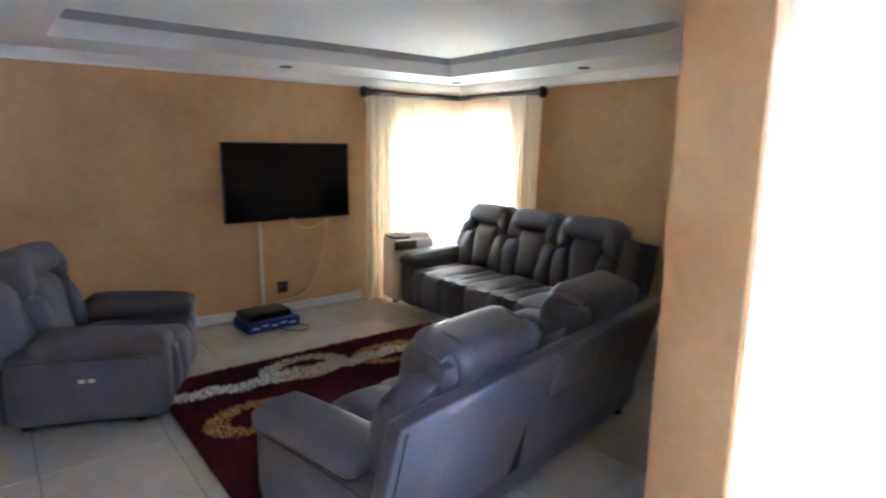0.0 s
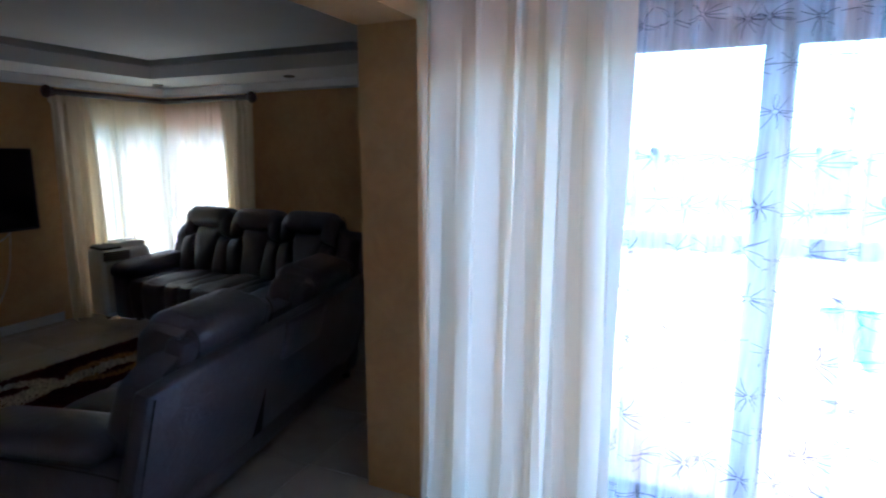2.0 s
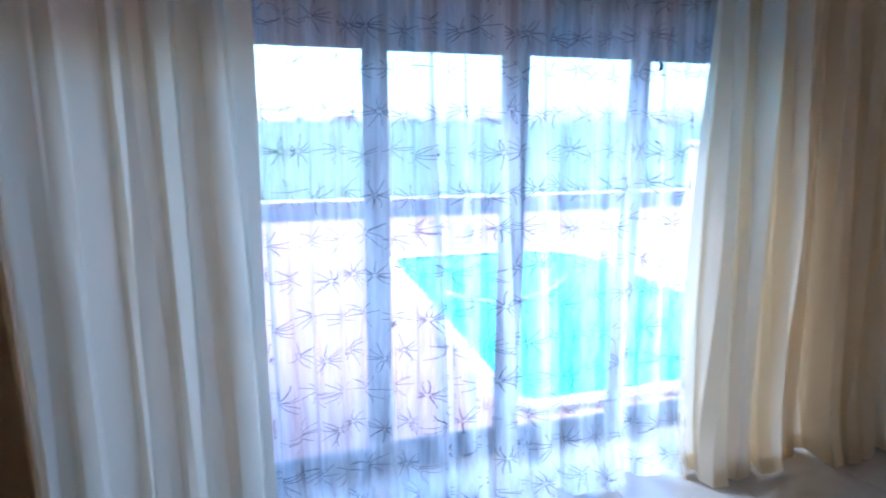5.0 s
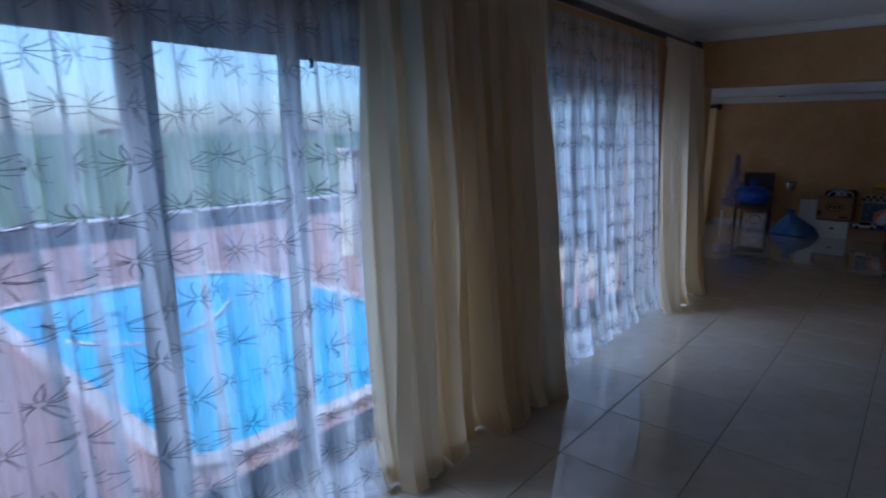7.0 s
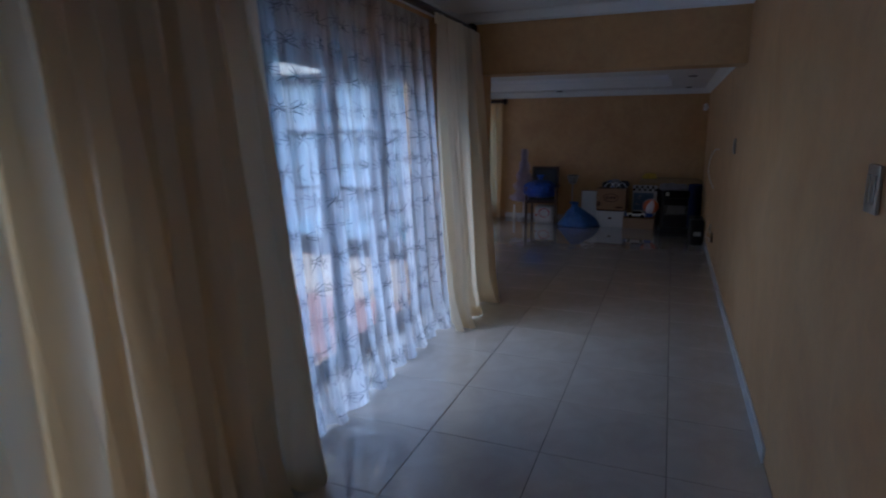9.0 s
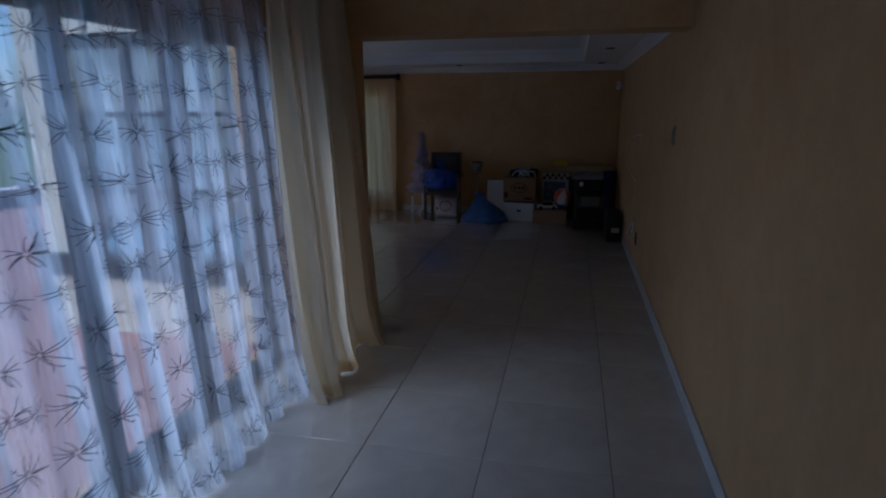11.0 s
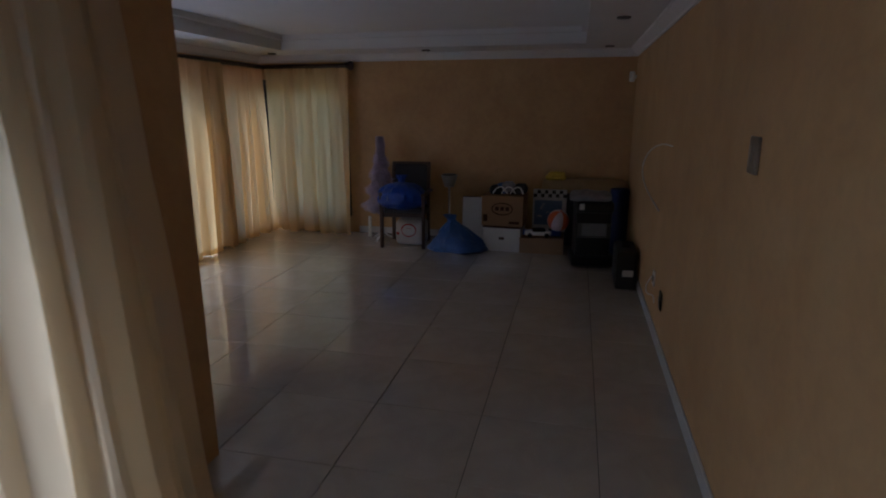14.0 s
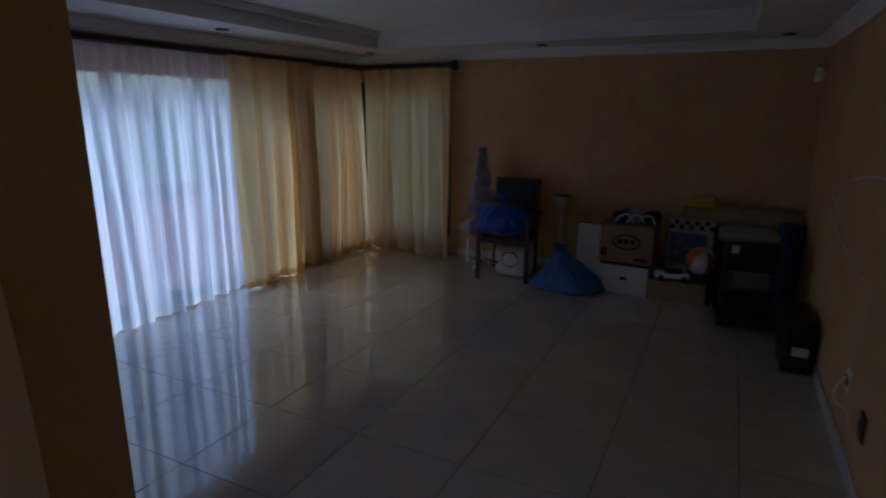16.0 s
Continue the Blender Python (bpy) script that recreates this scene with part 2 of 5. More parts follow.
def rod(bm, a, b, r, r2=None, seg=12):
    a, b = Vector(a), Vector(b)
    d = b - a
    m = Matrix.Translation((a + b) / 2) @ d.to_track_quat("Z", "Y").to_matrix().to_4x4()
    return bmesh.ops.create_cone(bm, cap_ends=True, segments=seg, radius1=r, radius2=r if r2 is None else r2, depth=d.length, matrix=m)["verts"]


def lathe(bm, profile, seg=20, m=None):
    """Turned shape from (radius, height) pairs."""
    rings = []
    for r, z in profile:
        rings.append([bm.verts.new((r * math.cos(2 * math.pi * i / seg), r * math.sin(2 * math.pi * i / seg), z)) for i in range(seg)])
    for p, q in zip(rings, rings[1:]):
        for i in range(seg):
            bm.faces.new((p[i], p[(i + 1) % seg], q[(i + 1) % seg], q[i]))
    bm.faces.new(list(reversed(rings[0])))
    bm.faces.new(rings[-1])
    vs = [v for r in rings for v in r]
    if m is not None:
        bmesh.ops.transform(bm, matrix=m, verts=vs)
    return vs


def tube(bm, points, r, seg=6):
    """A round cord along a list of points, smoothed."""
    pts = [Vector(p) for p in points]
    for _ in range(2):
        nxt = [pts[0]]
        for p, q in zip(pts, pts[1:]):
            nxt += [p * 0.75 + q * 0.25, p * 0.25 + q * 0.75]
        pts = nxt + [pts[-1]]
    rings = []
    for i, p in enumerate(pts):
        d = (pts[min(i + 1, len(pts) - 1)] - pts[max(i - 1, 0)]).normalized()
        q = d.to_track_quat("Z", "Y")
        rings.append([bm.verts.new(p + q @ Vector((r * math.cos(2 * math.pi * k / seg), r * math.sin(2 * math.pi * k / seg), 0))) for k in range(seg)])
    for a, b in zip(rings, rings[1:]):
        for k in range(seg):
            bm.faces.new((a[k], a[(k + 1) % seg], b[(k + 1) % seg], b[k]))
    bm.faces.new(list(reversed(rings[0])))
    bm.faces.new(rings[-1])


def structure(name, boxes, mat, label, category, bevel=0.0):
    bm = bmesh.new()
    for a, b in boxes:
        box(bm, a, b, bevel)
    return tagged(finish(name, bm, mat, smooth=False), label, category, kind="structure")


# ---- plan ----
XL, XR = -4.73, 0.0            # inner faces of the outer and inner long walls
XW = -2.5                     # inner face of the passage's window wall
YA, YA2 = -4.25, -0.13         # lounge
YB1, YB2 = 7.86, 12.82         # far room
BEAM = 0.28
ZR, ZT, ZP, ZB = 2.265, 2.43, 2.64, 2.11   # bulkhead, tray, passage ceiling, beam soffit
T = 0.25
GROUND = -0.2
ZH = 2.08                      # head of the passage doors
PANE = 0.657
YD1, YD2 = 0.166, 4.23          # where the two wide doors begin
YE1, YE2 = YD1 + 5 * PANE, YD2 + 4.2 * PANE

structure("wall_lounge_end", [((-3.65, YA - T, 0), (0.25, YA, 2.7)), ((XL - T, YA - T, 1.98), (-3.65, YA, 2.7)), ((XL - T, YA - T, GROUND), (-3.65, YA, 0.2))],
          M_WALL, "ochre suede-painted wall behind the television", "wall")
structure("wall_lounge_outer", [((XL - T, -3.2, GROUND), (XL, YA2, 2.7)), ((XL - T, YA, 1.98), (XL, -3.2, 2.7)), ((XL - T, YA, GROUND), (XL, -3.2, 0.2))],
          M_WALL, "ochre suede-painted wall with a corner window", "wall")
structure("wall_lounge_inner", [((0.0, YA, 0), (0.25, YA2, 2.7))], M_WALL, "ochre suede-painted side wall", "wall")
structure("wall_pier_lounge", [((XL - T, YA2, GROUND), (-2.2, YA2 + BEAM, 2.7))], M_WALL, "ochre pier between lounge and passage", "wall")
structure("wall_beam_lounge", [((-2.2, YA2, ZB), (0.0, YA2 + BEAM, 2.7))], M_WALL, "ochre beam over the opening to the lounge", "beam")
structure("wall_hall_return", [((0.0, YA2, 0), (2.4, YA2 + BEAM, 2.7))], M_WALL, "plain ochre return wall of the side hall", "wall")
structure("wall_pier_far", [((-2.75, YB1 - BEAM, GROUND), (-2.21, YB1, 2.7))], M_WALL, "ochre pier before the far room", "wall")
structure("wall_beam_far", [((-2.21, YB1 - BEAM, ZB), (XR, YB1, 2.7))], M_WALL, "ochre beam over the opening to the far room", "beam")
structure("wall_wing", [((XL - T, YB1 - BEAM, 2.2), (-2.75, YB1, 2.7)), ((XL - T, YB1 - BEAM, GROUND), (-2.75, YB1, 0.33)), ((XL - T, YB1 - BEAM, 0.33), (XL - 0.02, YB1, 2.2))],
          M_RENDER, "cream rendered wall of the wing with a wide window", "wall")
structure("wall_passage_window", [((XW - T, YE1, GROUND), (XW, YD2, 2.7)), ((XW - T, YE2, GROUND), (XW, YB1 - BEAM, 2.7)),
                                  ((XW - T, YA2 + BEAM, ZH), (XW, YE1, 2.7)), ((XW - T, YD2, ZH), (XW, YE2, 2.7)),
                                  ((XW - T, YA2 + BEAM, GROUND), (XW, YE1, 0.0)), ((XW - T, YD2, GROUND), (XW, YE2, 0.0))],
          M_WALL, "ochre wall holding two wide glazed doors", "wall")
structure("trim_lintel", [((XW, YA2 + BEAM + 0.02, ZH + 0.004), (XW + 0.012, YE1 + 0.02, ZH + 0.024)), ((XW, YD2 - 0.02, ZH + 0.004), (XW + 0.012, YE2 + 0.02, ZH + 0.024))],
          M_TRIM, "thin white bead over the glazed doors", "trim")
structure("wall_long", [((0.0, 3.5, 0), (0.25, YB2, 2.7))], M_WALL, "long ochre suede-painted wall", "wall")
structure("wall_far", [((-3.5, YB2, 0), (0.25, YB2 + T, 2.7)), ((XL - T, YB2, 1.98), (-3.5, YB2 + T, 2.7)), ((XL - T, YB2, GROUND), (-3.5, YB2 + T, 0.2))],
          M_WALL, "ochre suede-painted end wall of the far room", "wall")
structure("wall_far_outer", [((XL - T, 11.4, GROUND), (XL, 11.7, 2.7)), ((XL - T, 8.9, 2.02), (XL, 11.4, 2.7)), ((XL - T, 11.7, 1.98), (XL, YB2, 2.7)), ((XL - T, 11.7, GROUND), (XL, YB2, 0.2)),
                             ((XL - T, YB1, GROUND), (XL, 8.9, 2.7)), ((XL - T, 8.9, GROUND), (XL, 11.4, 0.0))],
          M_WALL, "ochre suede-painted wall with glazed openings", "wall")
structure("wall_hall", [((2.4, YA2, 0), (2.65, 3.75, 2.7)), ((0.25, 3.5, 0), (2.4, 3.75, 2.7))], M_WALL, "plain ochre walls of the side hall", "wall")

# ceilings
M_GREYTRIM = plain("grey_moulding_paint", srgb(160, 160, 164), 0.6, vary=0.05, scale=8)


def tray(name, x0, x1, y0, y1, tx0, tx1, ty0, ty1):
    bm = bmesh.new()
    for a, b in (((x0, y0, ZR), (x1, ty0, ZT + 0.2)), ((x0, ty1, ZR), (x1, y1, ZT + 0.2)), ((x0, ty0, ZR), (tx0, ty1, ZT + 0.2)), ((tx1, ty0, ZR), (x1, ty1, ZT + 0.2))):
        box(bm, a, b)
    box(bm, (tx0, ty0, ZT), (tx1, ty1, ZT + 0.2))
    made = tagged(finish(name, bm, M_CEIL, smooth=False), "white tray ceiling with a dropped border", "ceiling", kind="structure")
    bm = bmesh.new()
    e = 0.05
    for a, b in (((tx0, ty0, ZT - 0.055), (tx1, ty0 + e, ZT)), ((tx0, ty1 - e, ZT - 0.055), (tx1, ty1, ZT)), ((tx0, ty0 + e, ZT - 0.055), (tx0 + e, ty1 - e, ZT)), ((tx1 - e, ty0 + e, ZT - 0.055), (tx1, ty1 - e, ZT))):
        box(bm, a, b)
    tagged(finish("trim_tray", bm, M_GREYTRIM if y0 < 0 else M_CEIL, smooth=False), "painted moulding round the ceiling tray", "moulding", kind="structure")
    return made


tray("ceiling_lounge", XL, XR, YA, YA2, -4.03, -0.78, -3.57, -0.8)
tray("ceiling_far", XL, XR, YB1, YB2, -4.03, -0.58, 8.6, 12.15)
structure("ceiling_passage", [((XW, YA2 + BEAM, ZP), (2.4, YB1 - BEAM, 2.75))], M_CEIL, "flat white passage ceiling", "ceiling")


def cornice(name, a, b, z, side):
    """Moulded coving along a wall; side points into the room."""
    a, b, s = Vector((*a, 0)), Vector((*b, 0)), Vector((*side, 0))
    prof = [(0, -0.085), (0.012, -0.085), (0.012, -0.065), (0.03, -0.045), (0.055, -0.028), (0.07, -0.012), (0.085, -0.012), (0.085, 0)]
    bm = bmesh.new()
    rows = [[bm.verts.new(p + s * d + Vector((0, 0, z + h))) for d, h in prof] for p in (a, b)]
    for i in range(len(prof) - 1):
        bm.faces.new((rows[0][i], rows[0][i + 1], rows[1][i + 1], rows[1][i]))
    for r in rows:
        bm.faces.new(r)
    bmesh.ops.recalc_face_normals(bm, faces=bm.faces)
    return tagged(finish(name, bm, M_TRIM), "white moulded plaster cornice", "cornice", kind="structure")


for y0, y1, w, s in ((YA, YA2, (XL, XR), (0, 1)), (YB2, YB1, (XL, XR), (0, -1))):
    cornice("trim_end", (w[0], y0), (w[1], y0), ZR, s)
    cornice("trim_near", (w[0], y1), (w[1], y1), ZR, (0, -s[1]))
    cornice("trim_outer", (XL, min(y0, y1)), (XL, max(y0, y1)), ZR, (1, 0))
    cornice("trim_inner", (XR, min(y0, y1)), (XR, max(y0, y1)), ZR, (-1, 0))
cornice("trim_passage", (XW, YA2 + BEAM), (XW, YB1 - BEAM), ZP, (1, 0))
cornice("trim_passage", (XR, 3.5), (XR, YB1 - BEAM), ZP, (-1, 0))
cornice("trim_passage", (XW, YB1 - BEAM), (XR, YB1 - BEAM), ZP, (0, -1))
cornice("trim_passage", (XW, YA2 + BEAM), (2.4, YA2 + BEAM), ZP, (0, 1))

# skirting
def skirting(a, b):
    bm = boxed(a, b, bevel=0.004)
    return tagged(finish("baseboard", bm, M_SKIRT), "pale glazed tile skirting", "skirting", kind="structure")


skirting((-0.014, 5.18, 0), (0, YB2, 0.085))
skirting((-3.4, YB2 - 0.014, 0), (-0.014, YB2, 0.085))
skirting((-3.4, YA, 0), (0, YA + 0.014, 0.085))
skirting((-0.014, YA + 0.014, 0), (0, YA2, 0.085))
skirting((XL, -3.0, 0), (XL + 0.014, YA2, 0.085))

# screed under the tiles; the tiles themselves stand at the end of the file
structure("floor", [((XL - T, YA - T, -0.12), (0.25, YA2 + BEAM, -0.006)), ((XW - T, YA2 + BEAM, -0.12), (2.65, 3.75, -0.006)), ((XW - T, 3.75, -0.12), (0.25, YB1 - BEAM, -0.006)),
                    ((XL - T, YB1 - BEAM, -0.12), (0.25, YB2 + T, -0.006))], M_GROUT, "large cream polished floor tiles with dark joints", "floor")


# ---- glazed doors and windows ----
def glazing(name, label, m, width, z0, z1, panes, stile=0.075, transom=None):
    """A bronze aluminium frame with panes, along local x from 0 to width; local y points outwards."""
    w = thing(name, label, "window", m)
    tagged(w, kind="structure")
    bm = bmesh.new()
    f, d = 0.055, 0.09
    box(bm, (0, 0, z1 - f), (width, d, z1), 0.004)
    box(bm, (0, 0, z0), (width, d, z0 + 0.04), 0.004)
    box(bm, (0, 0, z0 + 0.04), (f, d, z1 - f), 0.004)
    box(bm, (width - f, 0, z0 + 0.04), (width, d, z1 - f), 0.004)
    part("window_frame", bm, M_ALU, w)
    pw = width / panes
    panes = math.ceil(panes)
    for i in range(panes):
        x0, x1 = i * pw, min(width, (i + 1) * pw)
        yy = 0.02 if i % 2 else 0.05
        bm = bmesh.new()
        a, b = x0 - (stile * 0.42 if i else -f), x1 + (stile * 0.42 if i < panes - 1 else -f)
        box(bm, (a, yy, z0 + 0.042), (a + stile, yy + 0.028, z1 - f - 0.002), 0.004)
        box(bm, (b - stile, yy, z0 + 0.042), (b, yy + 0.028, z1 - f - 0.002), 0.004)
        box(bm, (a + stile, yy, z1 - f - 0.05), (b - stile, yy + 0.028, z1 - f - 0.002), 0.004)
        box(bm, (a + stile, yy, z0 + 0.042), (b - stile, yy + 0.028, z0 + 0.11), 0.004)
        if transom:
            for tz in transom:
                box(bm, (a + stile, yy, tz), (b - stile, yy + 0.028, tz + 0.04), 0.004)
        sash = part("sash", bm, M_ALU, w)
        g = part("pane", boxed((a + stile - 0.004, yy + 0.011, z0 + 0.1), (b - stile + 0.004, yy + 0.017, z1 - f - 0.045)), M_GLASS, sash)
        g.visible_shadow = False
    return w


glazing("window_1", "wide bronze aluminium glazed door onto the pool terrace", pose(XW - 0.03, YD1, 0, 0, 0, 90), 5 * PANE, 0.0, ZH, 5, 0.1)
glazing("window_2", "wide bronze aluminium glazed door beside the passage", pose(XW - 0.03, YD2, 0, 0, 0, 90), 4.2 * PANE, 0.0, ZH, 4.2, 0.1)
glazing("window_3", "bronze aluminium glazed door behind white voile", pose(XL - 0.1, 8.9, 0, 0, 0, 90), 2.5, 0.0, 2.02, 3)
glazing("window_4", "bronze aluminium half of a corner window", pose(XL - 0.1, 11.7, 0, 0, 0, 90), 1.21, 0.2, 1.98, 2)
glazing("window_5", "bronze aluminium half of a corner window", pose(XL - 0.05, YB2 + 0.06, 0, 0, 0, 0), 1.28, 0.2, 1.98, 2)
glazing("window_6", "bronze aluminium half of a corner window", pose(XL - 0.1, YA - 0.06, 0, 0, 0, 90), 1.11, 0.2, 1.98, 2)
glazing("window_7", "bronze aluminium half of a corner window", pose(-3.65, YA - 0.06, 0, 0, 0, 180), 1.13, 0.2, 1.98, 2)
glazing("window_8", "bronze aluminium window seen across the terrace", pose(-2.75, YB1 - BEAM + 0.12, 0, 0, 0, 180), 1.96, 0.33, 2.2, 3, 0.06, (0.98, 1.58))


# ---- curtains ----
def curtain(name, label, p0, p1, z0, z1, folds, depth, mat, seed=0, pleat=0.07, flare=0.0, sheer=False, nz=26, hem=False, omega=0.2, kick=0.0, lean=0.0, skew=0.0):
    """Hanging cloth from plan point p0 to p1, gathered into folds which are tighter at the heading."""
    rnd = random.Random(seed)
    a, b = Vector(p0), Vector(p1)
    d = b - a
    length = d.length
    d.normalize()
    nrm = Vector((-d.y, d.x))
    ph = [rnd.uniform(-1.3, 1.3) for _ in range(folds + 2)]
    am = [rnd.uniform(0.45, 1.35) for _ in range(folds + 2)]
    n = folds * 10

    def place(u, v, lift=0.0):
        """u along the cloth 0..1, v from the hem 0 to the heading 1."""
        k = u * folds
        i = min(int(k), folds - 1)
        f = k - i
        s = f * f * (3 - 2 * f)
        amp = am[i] * (1 - s) + am[i + 1] * s
        phase = ph[i] * (1 - s) + ph[i + 1] * s
        wob = 2 * math.pi * k + phase + 0.6 * math.sin(3.1 * v + i)
        loose = 1 - v ** 3 * 0.72
        off = depth * amp * loose * math.sin(wob) + 0.16 * depth * math.sin(2.3 * wob + v * 2) + 0.45 * depth * math.sin(0.41 * wob + seed) * (1 - 0.6 * v)
        off += lift
        if kick and v < 0.14:
            off -= kick * (1 - v / 0.14) ** 2 * (0.55 + 0.45 * math.sin(0.5 * wob))
        off -= lean * (1 - v) ** 1.3
        along = u * length + (u - 0.5) * flare * (1 - v) + skew * (1 - v) + 0.12 * depth * math.cos(wob) - omega * depth * amp * loose * math.sin(2 * wob)
        sway = 0.03 * math.sin(u * 5 + seed) * (1 - v)
        z = z0 + (z1 - z0) * v
        if v < 0.02:
            z += 0.012 * math.sin(wob * 0.5)
        q = a + d * along + nrm * (off + sway)
        return Vector((q.x, q.y, z))

    bm = bmesh.new()
    grid = []
    for j in range(nz + 1):
        v = j / nz
        grid.append([bm.verts.new(place(i / n, v)) for i in range(n + 1)])
    for j in range(nz):
        for i in range(n):
            bm.faces.new((grid[j][i], grid[j][i + 1], grid[j + 1][i + 1], grid[j + 1][i]))
    ob = finish(name, bm, mat)
    for p in ob.data.polygons:
        p.use_smooth = True
    tagged(ob, label, "curtain")
    # heading tape with pinched pleats
    bm = bmesh.new()
    count = max(4, int(length / pleat)) * 4
    top = []
    for i in range(count + 1):
        c = a + d * (length * i / count) + nrm * (0.014 * (1 if i % 4 in (1, 2) else -0.2) + 0.006)
        top.append([bm.verts.new((c.x, c.y, z1 - pleat)), bm.verts.new((c.x, c.y, z1 + 0.012))])
    for p, q in zip(top, top[1:]):
        bm.faces.new((p[0], q[0], q[1], p[1]))
    part("heading", bm, mat, ob, "gathered heading tape")
    if hem:
        bm = bmesh.new()
        lo = [place(i / n, 0.0, 0.0) for i in range(n + 1)]
        hi = [place(i / n, 0.035, 0.0) for i in range(n + 1)]
        o = Vector((nrm.x, nrm.y, 0)) * 0.003
        va = [[bm.verts.new(p + o) for p in lo], [bm.verts.new(p + o) for p in hi]]
        for i in range(n):
            bm.faces.new((va[0][i], va[0][i + 1], va[1][i + 1], va[1][i]))
        part("hem", bm, mat, ob, "stitched hem")
    return ob, place, length


def embroider(ob, place, length, height, seed, step=0.16, label="spidery grey flowers stitched in thread", width=0.00105):
    """Stitched flowers: a bunch of curved threads round each centre, following the folds."""
    rnd = random.Random(seed)
    bm = bmesh.new()
    rows, cols = int(height / step), max(2, int(length * 1.45 / step))
    for j in range(rows):
        for i in range(cols):
            cu, cv = (i + 0.5 + 0.5 * (j % 2)) / cols, (j + 0.5) / rows
            if cu > 0.99:
                continue
            turn = rnd.uniform(0, 0.5)
            cu, cv = cu + rnd.uniform(-0.012, 0.012), cv + rnd.uniform(-0.008, 0.008)
            for k in range(11):
                ang = turn + k * 2 * math.pi / 11 + rnd.uniform(-0.2, 0.2)
                curl = rnd.uniform(-0.45, 0.45)
                r1 = step * rnd.uniform(0.42, 0.62)
                last = None
                for s in range(6):
                    q = 0.1 + 0.9 * s / 5
                    an = ang + curl * q
                    du, dz = r1 * q * math.cos(an) / (length * 1.4), 0.72 * r1 * q * math.sin(an) / height
                    wd = width * (1.35 - 0.5 * q)
                    wx, wz = -math.sin(an) * wd / (length * 1.4), math.cos(an) * wd / height
                    u, v = cu + du, cv + dz
                    if not (0.0 <= u - abs(wx) and u + abs(wx) <= 1.0 and 0.0 <= v - abs(wz) and v + abs(wz) <= 1.0):
                        break
                    pair = (bm.verts.new(place(u + wx, v + wz, -0.003)), bm.verts.new(place(u - wx, v - wz, -0.003)))
                    if last:
                        bm.faces.new((last[0], pair[0], pair[1], last[1]))
                    last = pair
    e = part("embroidery", bm, M_THREAD, ob, label)
    tagged(e, kind="stuff")
    return e


XC = -2.24
Z1P = 2.47
DRAPE = "floor-length cream curtain gathered beside a glazed door"
curtain("drape", DRAPE, (XC, 0.17), (XC, 0.98), 0.004, Z1P, 5, 0.07, M_CURTAIN, 3, flare=0.03, kick=0.04, lean=0.05, omega=0.3)
curtain("drape", DRAPE, (XC, 2.93), (XC, 3.68), 0.004, Z1P, 5, 0.11, M_CURTAIN, 5, flare=0.12, kick=0.05, lean=0.12, omega=0.36, hem=True)
curtain("drape", DRAPE, (XC + 0.02, 3.72), (XC + 0.02, 4.38), 0.004, Z1P, 5, 0.11, M_CURTAIN, 8, flare=0.1, kick=0.07, lean=0.13, omega=0.36, hem=True)
curtain("drape", DRAPE, (XC, 6.52), (XC, 7.54), 0.004, Z1P, 6, 0.075, M_CURTAIN, 11, kick=0.06, lean=0.16, skew=-0.06, flare=0.1, omega=0.36, hem=True)
for y0, y1, sd, le, th in ((0.93, 3.08, 21, 0.2, 0.0011), (4.25, 6.7, 22, 0.16, 0.0014)):
    s_ob, s_place, s_len = curtain("sheer_curtain", "white see-through voile with embroidered flowers", (-2.37, y0), (-2.37, y1), 0.01, Z1P - 0.02, 12, 0.042, M_SHEER, sd, pleat=0.05,
                                   omega=0.55, lean=le, kick=0.07, hem=True, nz=32)
    embroider(s_ob, s_place, s_len, Z1P - 0.03, sd, step=0.16, width=th)


def pole(name, pts, z, finials=(True, True)):
    t = thing(name, "dark-stained wooden curtain pole on wall brackets", "curtain pole")
    for a, b in zip(pts, pts[1:]):
        bm = bmesh.new()
        rod(bm, (*a, z), (*b, z), 0.028, seg=16)
        part("rail", bm, M_POLE, t)
    for end, nb, on in ((pts[0], pts[1], finials[0]), (pts[-1], pts[-2], finials[1])):
        if on:
            d = Vector((end[0] - nb[0], end[1] - nb[1], 0)).normalized()
            bm = bmesh.new()
            lathe(bm, [(0.026, -0.01), (0.04, 0.0), (0.04, 0.014), (0.03, 0.022), (0.048, 0.036), (0.058, 0.056), (0.05, 0.08), (0.026, 0.094)], 18,
                  Matrix.Translation((end[0], end[1], z)) @ d.to_track_quat("Z", "Y").to_matrix().to_4x4())
            part("finial", bm, M_POLE, t)
    return t


def bracket(t, x, y, z, dx, dy):
    bm = bmesh.new()
    rod(bm, (x, y, z), (x + dx, y + dy, z), 0.013, seg=10)
    rod(bm, (x + dx * 0.97, y + dy * 0.97, z), (x + dx, y + dy, z), 0.035, seg=16)
    part("bracket", bm, M_POLE, t)


